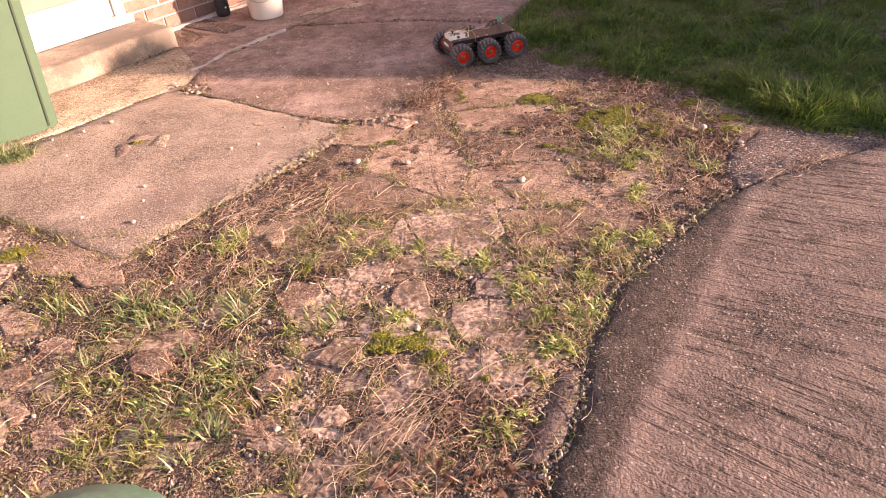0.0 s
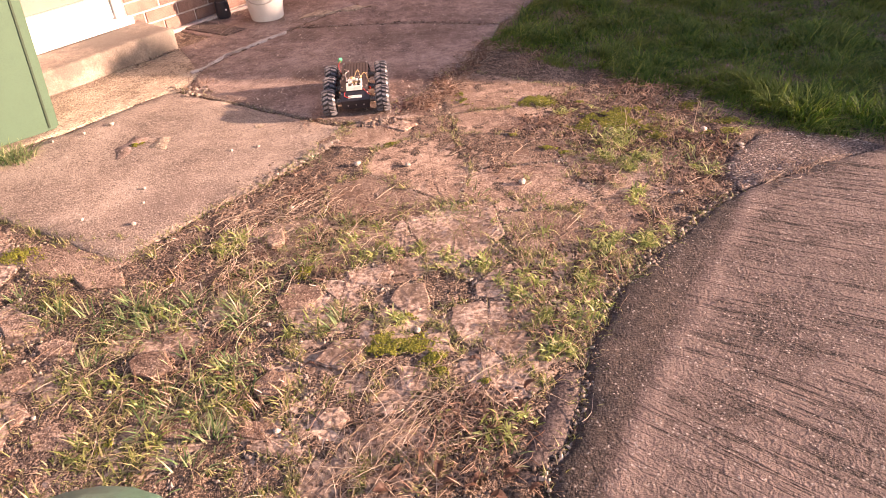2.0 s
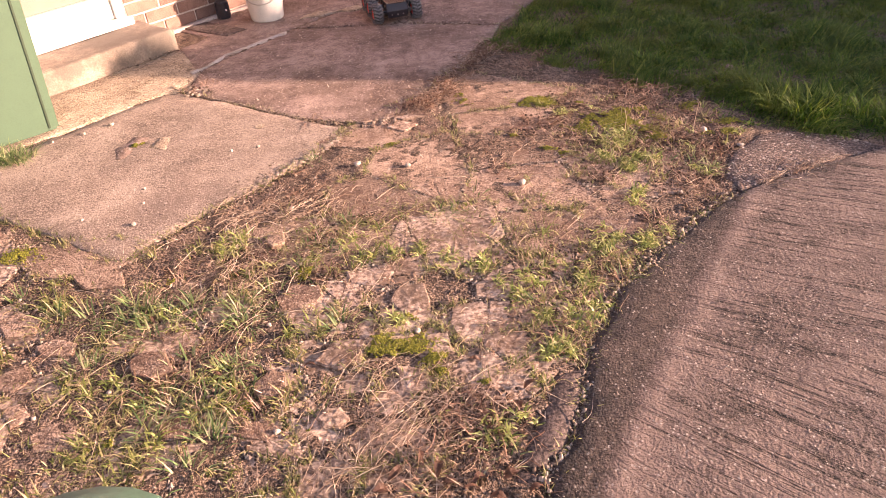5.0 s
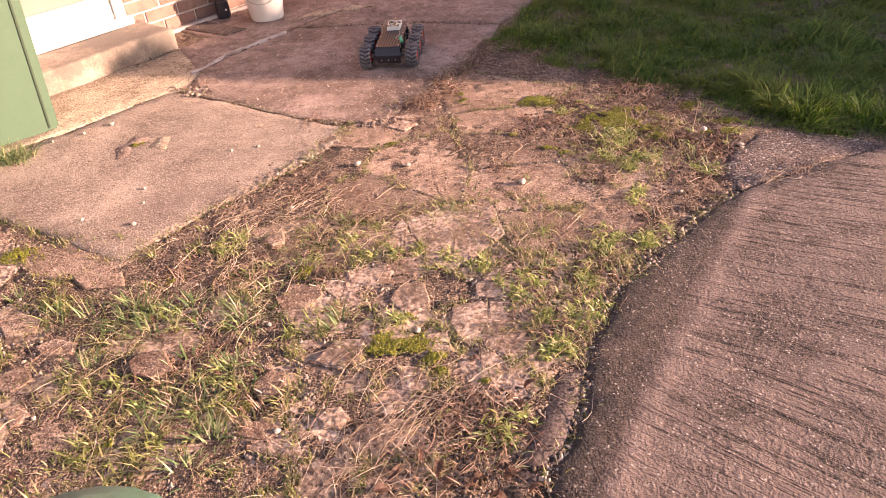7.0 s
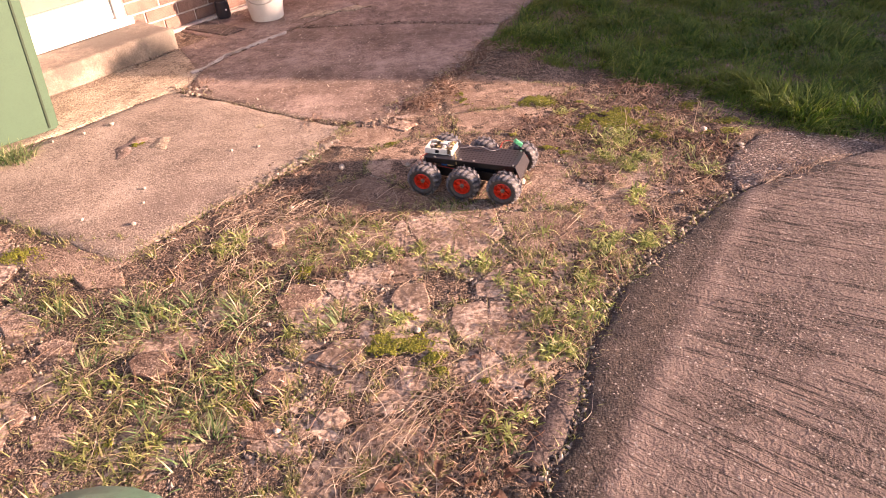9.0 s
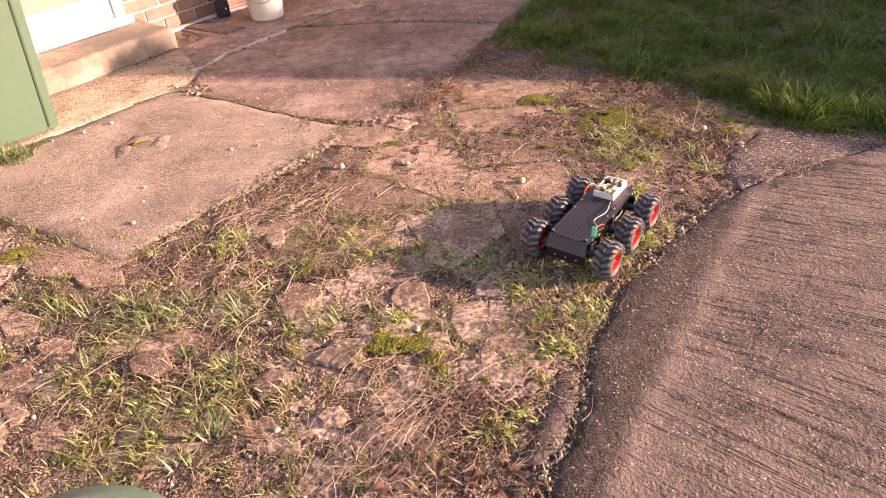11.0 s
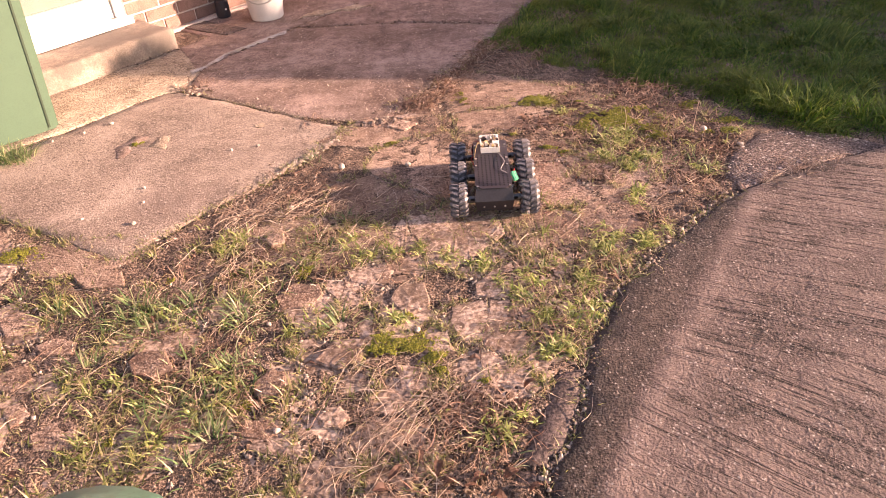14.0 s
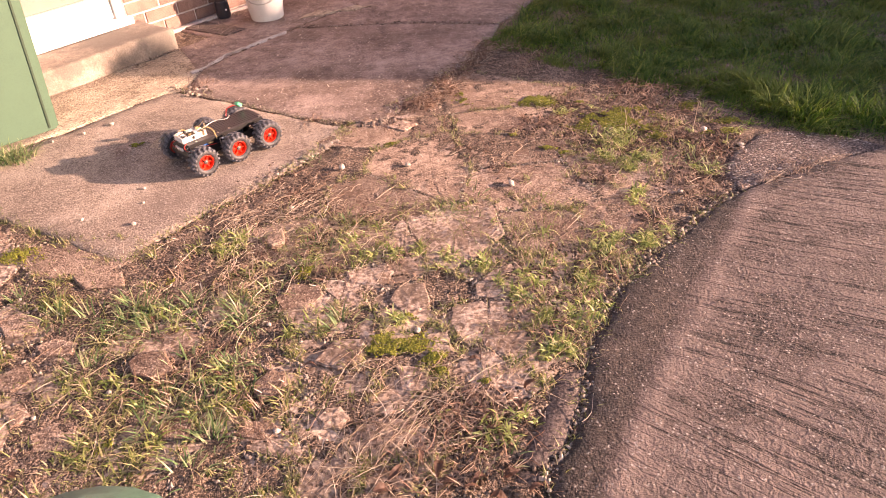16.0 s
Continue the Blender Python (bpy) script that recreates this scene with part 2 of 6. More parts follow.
def box_bm(x0, x1, y0, y1, z0, z1, bevel=0.0, bm=None):
    bm = bm or bmesh.new()
    vs = [bm.verts.new(p) for p in ((x0, y0, z0), (x1, y0, z0), (x1, y1, z0), (x0, y1, z0), (x0, y0, z1), (x1, y0, z1), (x1, y1, z1), (x0, y1, z1))]
    fs = [bm.faces.new([vs[i] for i in f]) for f in ((0, 3, 2, 1), (4, 5, 6, 7), (0, 1, 5, 4), (1, 2, 6, 5), (2, 3, 7, 6), (3, 0, 4, 7))]
    if bevel:
        es = {e for f in fs for e in f.edges}
        bmesh.ops.bevel(bm, geom=list(es), offset=bevel, segments=2, affect="EDGES", profile=0.6)
    return bm


def lathe_bm(profile, n=24, axis="z", closed=False, bm=None):
    """Turns (radius, height) points round an axis."""
    bm = bm or bmesh.new()
    rings = []
    for r, h in profile:
        ring = []
        for k in range(n):
            a = 2 * math.pi * k / n
            p = (r * math.cos(a), r * math.sin(a), h) if axis == "z" else (r * math.sin(a), h, r * math.cos(a))
            ring.append(bm.verts.new(p))
        rings.append(ring)
    pairs = list(zip(rings, rings[1:])) + ([(rings[-1], rings[0])] if closed else [])
    for a, b in pairs:
        for k in range(n):
            bm.faces.new((a[k], a[(k + 1) % n], b[(k + 1) % n], b[k]))
    if not closed:
        for ring in (rings[0], rings[-1]):
            bm.faces.new(ring)
    bmesh.ops.recalc_face_normals(bm, faces=bm.faces)
    return bm


def tube_bm(points, radius, n=6, bm=None):
    bm = bm or bmesh.new()
    pts = [Vector(p) for p in points]
    rings = []
    for k, p in enumerate(pts):
        d = (pts[min(k + 1, len(pts) - 1)] - pts[max(k - 1, 0)]).normalized()
        s = d.cross(Vector((0.31, 0.17, 0.93))).normalized()
        t = d.cross(s)
        rings.append([bm.verts.new(p + radius * (math.cos(a) * s + math.sin(a) * t)) for a in (2 * math.pi * j / n for j in range(n))])
    for a, b in zip(rings, rings[1:]):
        for k in range(n):
            bm.faces.new((a[k], a[(k + 1) % n], b[(k + 1) % n], b[k]))
    bm.faces.new(rings[0][::-1])
    bm.faces.new(rings[-1])
    return bm


def bent(points, n=7):
    """A smooth line through few points."""
    P = [np.array(p, float) for p in points]
    P = [2 * P[0] - P[1]] + P + [2 * P[-1] - P[-2]]
    out = []
    for i in range(1, len(P) - 2):
        for s in np.linspace(0, 1, n, endpoint=False):
            out.append(0.5 * (2 * P[i] + (P[i + 1] - P[i - 1]) * s + (2 * P[i - 1] - 5 * P[i] + 4 * P[i + 1] - P[i + 2]) * s ** 2 + (3 * P[i] - P[i - 1] - 3 * P[i + 1] + P[i + 2]) * s ** 3))
    return out + [P[-2]]


def inside(poly, x, y):
    hit = False
    for (x0, y0), (x1, y1) in zip(poly, poly[1:] + poly[:1]):
        if (y0 > y) != (y1 > y) and x < x0 + (y - y0) * (x1 - x0) / (y1 - y0):
            hit = not hit
    return hit


def inside_many(poly, x, y):
    hit = np.zeros(x.shape, bool)
    for (x0, y0), (x1, y1) in zip(poly, poly[1:] + poly[:1]):
        if y0 != y1:
            hit ^= ((y0 > y) != (y1 > y)) & (x < x0 + (y - y0) * (x1 - x0) / (y1 - y0))
    return hit


def fbm(x, y, seed, octaves=4, rough=0.55):
    """Smooth value noise over arrays, about -1 to 1."""
    out, amp = np.zeros(np.shape(x)), 1.0
    rng = np.random.RandomState(seed)
    for _ in range(octaves):
        t = rng.rand(64, 64) * 2 - 1
        xi, yi = np.floor(x).astype(int), np.floor(y).astype(int)
        fx, fy = x - xi, y - yi
        fx, fy = fx * fx * (3 - 2 * fx), fy * fy * (3 - 2 * fy)
        g = lambda a, b: t[(xi + a) % 64, (yi + b) % 64]
        out += amp * ((g(0, 0) * (1 - fx) + g(1, 0) * fx) * (1 - fy) + (g(0, 1) * (1 - fx) + g(1, 1) * fx) * fy)
        x, y, amp = x * 2.03 + 5.1, y * 2.03 + 1.7, amp * rough
    return out


def slab(name, outline, material, parent, top=0.0, thick=0.06, wobble=0.008, step=0.025, grid=0.06, uneven=0.003, seed=1, round_edge=0.008, label="", slope=(0, 0, 0)):
    """A cast slab: ragged outline, rounded arris, slightly uneven top."""
    rng = np.random.RandomState(seed)
    P = np.array(outline, float)
    if np.sum(P[:, 0] * np.roll(P[:, 1], -1) - P[:, 1] * np.roll(P[:, 0], -1)) < 0:
        P = P[::-1]
    pts = []
    for a, b in zip(P, np.roll(P, -1, 0)):
        n = max(1, int(np.hypot(*(b - a)) / step))
        pts += [a + (b - a) * k / n for k in range(n)]
    O = np.array(pts)
    tang = np.roll(O, -1, 0) - np.roll(O, 1, 0)
    norm = np.stack([tang[:, 1], -tang[:, 0]], 1) / np.maximum(1e-9, np.hypot(tang[:, 0], tang[:, 1]))[:, None]
    O = O + norm * (wobble * (0.8 * fbm(O[:, 0] * 9, O[:, 1] * 9, seed) + 0.5 * fbm(O[:, 0] * 40, O[:, 1] * 40, seed + 1, 2)))[:, None]
    I = O - norm * round_edge
    lo, hi = O.min(0), O.max(0)
    gx, gy = np.meshgrid(np.arange(lo[0], hi[0], grid), np.arange(lo[1], hi[1], grid))
    q = np.stack([gx.ravel(), gy.ravel()], 1) + (rng.rand(gx.size, 2) - 0.5) * grid * 0.6
    q = q[inside_many([tuple(p) for p in I], q[:, 0], q[:, 1])]
    far = np.array([np.min(np.hypot(I[:, 0] - a, I[:, 1] - b)) for a, b in q]) > grid * 0.45 if len(q) else np.zeros(0, bool)
    q = q[far]
    allp = np.concatenate([I, q])
    n = len(I)
    vs, _, fs, *_ = delaunay_2d_cdt([Vector(p) for p in allp], [(k, (k + 1) % n) for k in range(n)], [], 1, 1e-6)
    zed = lambda p: top + max(0.0, slope[0] * p[0] + slope[1] * p[1] + slope[2]) + uneven * float(fbm(np.array(p[0] * 4.0), np.array(p[1] * 4.0), seed + 3, 4))
    bm = bmesh.new()
    V = [bm.verts.new((p[0], p[1], zed(p))) for p in vs]
    for f in fs:
        bm.faces.new([V[i] for i in f])
    a = [bm.verts.new((*p, zed(p))) for p in I]
    b = [bm.verts.new((*p, zed(p) - round_edge * 0.7)) for p in O]
    c = [bm.verts.new((*p, top - thick)) for p in O]
    for k in range(n):
        j = (k + 1) % n
        bm.faces.new((a[k], b[k], b[j], a[j]))
        bm.faces.new((b[k], c[k], c[j], b[j]))
    bmesh.ops.remove_doubles(bm, verts=bm.verts, dist=1e-5)
    return finish(name, bm, material, parent, label, smooth=True)


def strips(name, base, head, length, width, bend, rise, material, parent=None, levels=3, twist=0.0):
    """Many flat tapered blades in one mesh. base: n x 3; head: heading (radians); bend: how far the tip leans (0 upright, 1 flat)."""
    n = len(base)
    verts = np.zeros((n, 2 * levels + 1, 3))
    side = np.stack([-np.sin(head + twist), np.cos(head + twist), np.zeros(n)], 1)
    out = np.stack([np.cos(head), np.sin(head), np.zeros(n)], 1)
    for k in range(levels + 1):
        s = k / levels
        ang = (1 - rise) * 1.2 + bend * s * 1.5
        reach = length * s
        c = base + out * (reach * np.sin(ang * 0.75))[:, None]
        c[:, 2] += reach * np.cos(ang * 0.75)
        w = (width * (1 - 0.75 * s ** 1.5) * 0.5)[:, None]
        if k < levels:
            verts[:, 2 * k], verts[:, 2 * k + 1] = c - side * w, c + side * w
        else:
            verts[:, 2 * k] = c
    m = 2 * levels + 1
    faces = []
    for i in range(n):
        o = i * m
        for k in range(levels - 1):
            faces.append((o + 2 * k, o + 2 * k + 1, o + 2 * k + 3, o + 2 * k + 2))
        faces.append((o + m - 3, o + m - 2, o + m - 1))
    me = bpy.data.meshes.new(name)
    me.from_pydata(verts.reshape(-1, 3).tolist(), [], faces)
    return finish_mesh(name, me, material, parent)


ICO = [(0, 0, 1), (0.9, 0, 0.1), (0.28, 0.85, 0.15), (-0.72, 0.53, 0.1), (-0.72, -0.53, 0.15), (0.28, -0.85, 0.1), (0, 0, -1)]
ICO_F = [(0, 1, 2), (0, 2, 3), (0, 3, 4), (0, 4, 5), (0, 5, 1), (6, 2, 1), (6, 3, 2), (6, 4, 3), (6, 5, 4), (6, 1, 5)]


def lumps(name, at, size, flat, material, rng, parent=None):
    """Many small angular lumps in one mesh."""
    verts, faces = [], []
    base = np.array(ICO)
    for k, (p, s) in enumerate(zip(at, size)):
        a = rng.rand() * 6.28
        v = base * (0.65 + 0.7 * rng.rand(7, 1)) * s * np.array([1 + 0.5 * rng.rand(), 0.7 + 0.4 * rng.rand(), flat])
        v = v @ np.array([[math.cos(a), math.sin(a), 0], [-math.sin(a), math.cos(a), 0], [0, 0, 1]])
        o = 7 * k
        verts += (v + p).tolist()
        faces += [(x + o, y + o, z + o) for x, y, z in ICO_F]
    me = bpy.data.meshes.new(name)
    me.from_pydata(verts, [], faces)
    return finish_mesh(name, me, material, parent)


def stone_bm(rx, ry, rz, rng, cuts=1):
    bm = bmesh.new()
    bmesh.ops.create_icosphere(bm, subdivisions=cuts + 1, radius=1)
    off = rng.rand(3) * 50
    for v in bm.verts:
        n = noise.noise(Vector(v.co) * 1.4 + Vector(off)) * 0.45 + noise.noise(Vector(v.co) * 3.5 + Vector(off)) * 0.18
        c = v.co * (1 + n)
        v.co = Vector((c.x * rx, c.y * ry, c.z * rz))
    return bm


# ---------------------------------------------------------------- ground
SLAB_L = [(-1.075, 1.925), (-0.913, 2.141), (-0.74, 2.311), (-0.571, 2.504), (-0.40, 2.74), (-0.335, 2.825), (-0.549, 2.925),
          (-0.72, 3.045), (-0.903, 3.165), (-1.265, 3.405), (-1.35, 3.395), (-1.54, 3.195), (-1.73, 2.985), (-2.15, 2.62), (-1.659, 2.295), (-1.425, 2.145), (-1.233, 2.012)]
STRIP = [(-1.75, 3.0), (-1.55, 3.21), (-1.365, 3.41), (-1.262, 3.435), (-1.222, 3.675), (-1.425, 4.12), (-2.0, 3.545), (-2.45, 3.08), (-2.16, 2.65)]
PATIO_A = [(-1.245, 3.412), (-0.9, 3.177), (-0.72, 3.056), (-0.542, 2.938), (-0.31, 2.875), (-0.18, 2.878), (-0.09, 3.06), (0.02, 3.24), (0.19, 3.46),
           (0.32, 3.70), (0.38, 3.85), (0.44, 4.062), (-0.035, 4.205), (-0.40, 4.26), (-0.79, 4.31), (-0.835, 4.24), (-1.02, 4.02), (-1.225, 3.715)]
PATIO_B = [(-0.78, 4.33), (-0.40, 4.272), (-0.033, 4.218), (0.445, 4.075), (0.75, 4.55), (1.9, 7.2), (0.3, 7.4), (-0.75, 5.0), (-0.42, 4.72)]
PATIO_C = [(-1.25, 3.70), (-1.04, 4.03), (-0.86, 4.26), (-0.80, 4.335), (-0.44, 4.74), (-0.77, 5.02), (0.28, 7.42), (-0.2, 7.3), (-1.30, 5.02),
           (-1.60, 4.50), (-1.30, 4.28), (-1.45, 4.11)]
BROOM = [(0.10, 0.45), (0.165, 0.78), (0.183, 0.897), (0.192, 0.964), (0.237, 1.005), (0.274, 1.058), (0.304, 1.123), (0.325, 1.194), (0.344, 1.27), (0.373, 1.319), (0.392, 1.371),
         (0.432, 1.412), (0.468, 1.491), (0.502, 1.564), (0.556, 1.61), (0.60, 1.646), (0.654, 1.711), (0.676, 1.753), (0.75, 1.789), (0.791, 1.832), (0.887, 1.919),
         (0.941, 1.964), (1.016, 2.007), (1.06, 2.036), (1.146, 2.078), (1.265, 2.119), (1.362, 2.152), (1.448, 2.18), (1.73, 2.262), (2.6, 1.82), (3.2, 1.4), (3.0, -1.0), (0.3, -1.2)]
BROOM_TOP = [(1.058, 2.05), (1.146, 2.09), (1.265, 2.131), (1.362, 2.164), (1.448, 2.192), (1.70, 2.268), (1.581, 2.382), (1.512, 2.42), (1.42, 2.463), (1.289, 2.447),
             (1.205, 2.379), (1.138, 2.32), (1.06, 2.20), (1.038, 2.141), (1.054, 2.099)]
KERB = [(0.161, 1.053), (0.198, 1.117), (0.24, 1.204), (0.263, 1.25), (0.332, 1.262), (0.315, 1.195), (0.294, 1.126), (0.264, 1.064), (0.227, 1.012), (0.188, 0.974), (0.13, 0.988)]
KERB_END = [(0.106, 0.95), (0.126, 0.978), (0.180, 0.962), (0.173, 0.90), (0.158, 0.80), (0.07, 0.72)]
MIDDLE = [(-1.9, 2.4), (-1.66, 2.27), (-1.42, 2.12), (-1.07, 1.90), (-0.9, 2.13), (-0.55, 2.50), (-0.31, 2.83), (-0.17, 2.85), (0.03, 3.22), (0.33, 3.66), (0.55, 3.48),
          (0.78, 3.2), (0.93, 3.02), (1.18, 2.87), (1.24, 2.66), (1.26, 2.48), (1.08, 2.28), (1.03, 2.18), (1.02, 2.05), (0.88, 1.97), (0.61, 1.72),
          (0.43, 1.475), (0.31, 1.28), (0.12, 0.95), (0.02, 0.88), (0.0, 0.6), (-1.3, 0.6), (-1.9, 1.5)]
LAWN = [(0.75, 4.53), (0.40, 3.83), (0.36, 3.72), (0.54, 3.52), (0.77, 3.23), (0.92, 3.05), (1.18, 2.89), (1.25, 2.68), (1.30, 2.50), (1.42, 2.47), (1.71, 2.32),
        (2.6, 1.85), (3.3, 1.45), (5.6, 1.2), (5.6, 7.2), (1.92, 7.2)]
SLAB_TOP = 0.005

# bare stone that shows between the weeds: x, y, radius
BARE = [(-1.3, 1.64, 0.055), (-1.2, 1.4, 0.049), (-1.14, 1.52, 0.055), (-1.12, 1.84, 0.081), (-0.49, 1.3, 0.045), (-1.01, 1.18, 0.058), (-0.46, 1.66, 0.063), (-1.14, 1.26, 0.038), (-0.7, 1.18, 0.043), (-0.84, 1.44, 0.062), (-0.24, 1.75, 0.054), (-0.07, 1.59, 0.07), (-0.3, 1.42, 0.057), (0.08, 1.43, 0.065), (-0.15, 1.32, 0.05), (0.03, 1.3, 0.058), (-0.25, 1.6, 0.057), (-0.32, 1.17, 0.039), (0.13, 1.54, 0.048), (-0.06, 1.43, 0.04), (-0.17, 1.25, 0.044)]


def bare(x, y):
    hit = np.zeros(np.shape(x), bool)
    for a, b, r in BARE:
        hit |= (x - a) ** 2 + ((y - b) * 0.8) ** 2 < r * r
    return hit


def ground_height(x, y):
    near = (np.abs(x) < 2.35) & (y > 0.55) & (y < 4.75)
    z = np.where(near, -0.0048 + 0.0045 * fbm(x * 3.1, y * 3.1, 11) + 0.005 * fbm(x * 26, y * 26, 12, 3), -0.012)
    z = np.where(inside_many(LAWN, x, y), -0.004 + 0.012 * fbm(x * 3, y * 3, 13), z)
    for p in (SLAB_L, PATIO_A, PATIO_B, PATIO_C, STRIP):
        z = np.where(inside_many(p, x, y), np.minimum(z, -0.016), z)
    for px, py, r, d in ((-0.20, 2.862, 0.04, 0.035), (-0.24, 2.85, 0.03, 0.03), (-0.575, 2.935, 0.02, 0.02)):
        z = z - d * np.exp(-((x - px) ** 2 + (y - py) ** 2) / r ** 2)
    return z


def build_ground():
    near = lambda a, b, d: np.arange(a, b, d)
    far = 2.6 + np.cumsum(1.35 ** np.arange(18)) * 0.3
    xs = np.concatenate([-far[::-1] + 0.3, near(-2.3, 2.3, 0.0125), far - 0.2])
    ys = np.concatenate([0.55 - (far[::-1] - 2.6), near(0.6, 4.7, 0.0125), far + 2.2])
    X, Y = np.meshgrid(xs, ys)
    Z = ground_height(X, Y)
    nx, ny = len(xs), len(ys)
    i = np.arange(nx * ny).reshape(ny, nx)
    faces = np.stack([i[:-1, :-1], i[:-1, 1:], i[1:, 1:], i[1:, :-1]], -1).reshape(-1, 4)
    me = bpy.data.meshes.new("ground")
    me.from_pydata(np.stack([X, Y, Z], -1).reshape(-1, 3).tolist(), [], faces.tolist())
    ob = finish_mesh("ground", me, M_SOIL, smooth=True)
    tagged(ob, "bare brown soil with grit and rotted leaves", "ground", kind="structure")


build_ground()

pavement = new("pavement")
tagged(pavement, "old cracked concrete yard slabs with weedy joints", "pavement", kind="structure")
slab("concrete_slab", SLAB_L, M_SLAB, pavement, seed=3, label="pinkish pebbly concrete slab in low sun")
slab("concrete_slab", STRIP, M_ROUGH, pavement, top=-0.003, seed=4, uneven=0.006, label="crumbling gravelly concrete strip")
slab("concrete_slab", PATIO_A, M_FAR, pavement, top=-0.001, seed=5, wobble=0.006, label="damp brown concrete slab")
slab("concrete_slab", PATIO_B, M_FAR, pavement, top=-0.004, seed=6, wobble=0.012, label="damp brown concrete slab")
slab("concrete_slab", PATIO_C, M_FAR, pavement, top=-0.002, seed=7, wobble=0.006, label="damp brown concrete slab by the wall")
slab("broomed_slab", BROOM, M_BROOM, pavement, top=SLAB_TOP, seed=8, wobble=0.006, thick=0.08, round_edge=0.007, slope=(0.036, -0.026, 0.016), label="grey concrete slab with broom streaks")
slab("broomed_slab", BROOM_TOP, M_EDGE, pavement, top=SLAB_TOP - 0.002, seed=9, wobble=0.006, thick=0.08, round_edge=0.006, label="lichen-spotted concrete corner piece")
slab("edge_slab", KERB, M_KERB, pavement, top=0.0, seed=10, wobble=0.008, thick=0.05, label="broken dark concrete edging")
slab("edge_slab", KERB_END, M_KERB, pavement, top=-0.003, seed=11, wobble=0.006, thick=0.05, label="broken dark concrete edging")
slab("mortar_joint", [(-1.27, 3.68), (-1.20, 3.755), (-1.135, 3.905), (-1.03, 4.01), (-0.93, 4.13), (-0.84, 4.225), (-0.832, 4.236), (-0.942, 4.131), (-1.038, 4.022), (-1.145, 3.915), (-1.208, 3.77), (-1.285, 3.69)],
     M_MORTAR, pavement, top=0.006, thick=0.03, wobble=0.016, round_edge=0.003, seed=12, label="pale smeared mortar joint")
slab("mortar_joint", [(-0.77, 4.50), (-0.6, 4.56), (-0.35, 4.615), (-0.30, 4.66), (-0.42, 4.66), (-0.62, 4.61), (-0.78, 4.53)],
     M_ROUGH, pavement, top=0.003, thick=0.03, wobble=0.035, round_edge=0.003, seed=14, label="pale smeared mortar joint")


# ---------------------------------------------------------------- house
HX, HY, UX, UY = -1.58, 4.47, 0.66, 0.751       # a point on the wall's foot, and the wall's direction
HOUSE_TURN = Matrix(((UX, -UY, 0, HX), (UY, UX, 0, HY), (0, 0, 1, 0), (0, 0, 0, 1)))
# along the wall: +x; into the house: +y


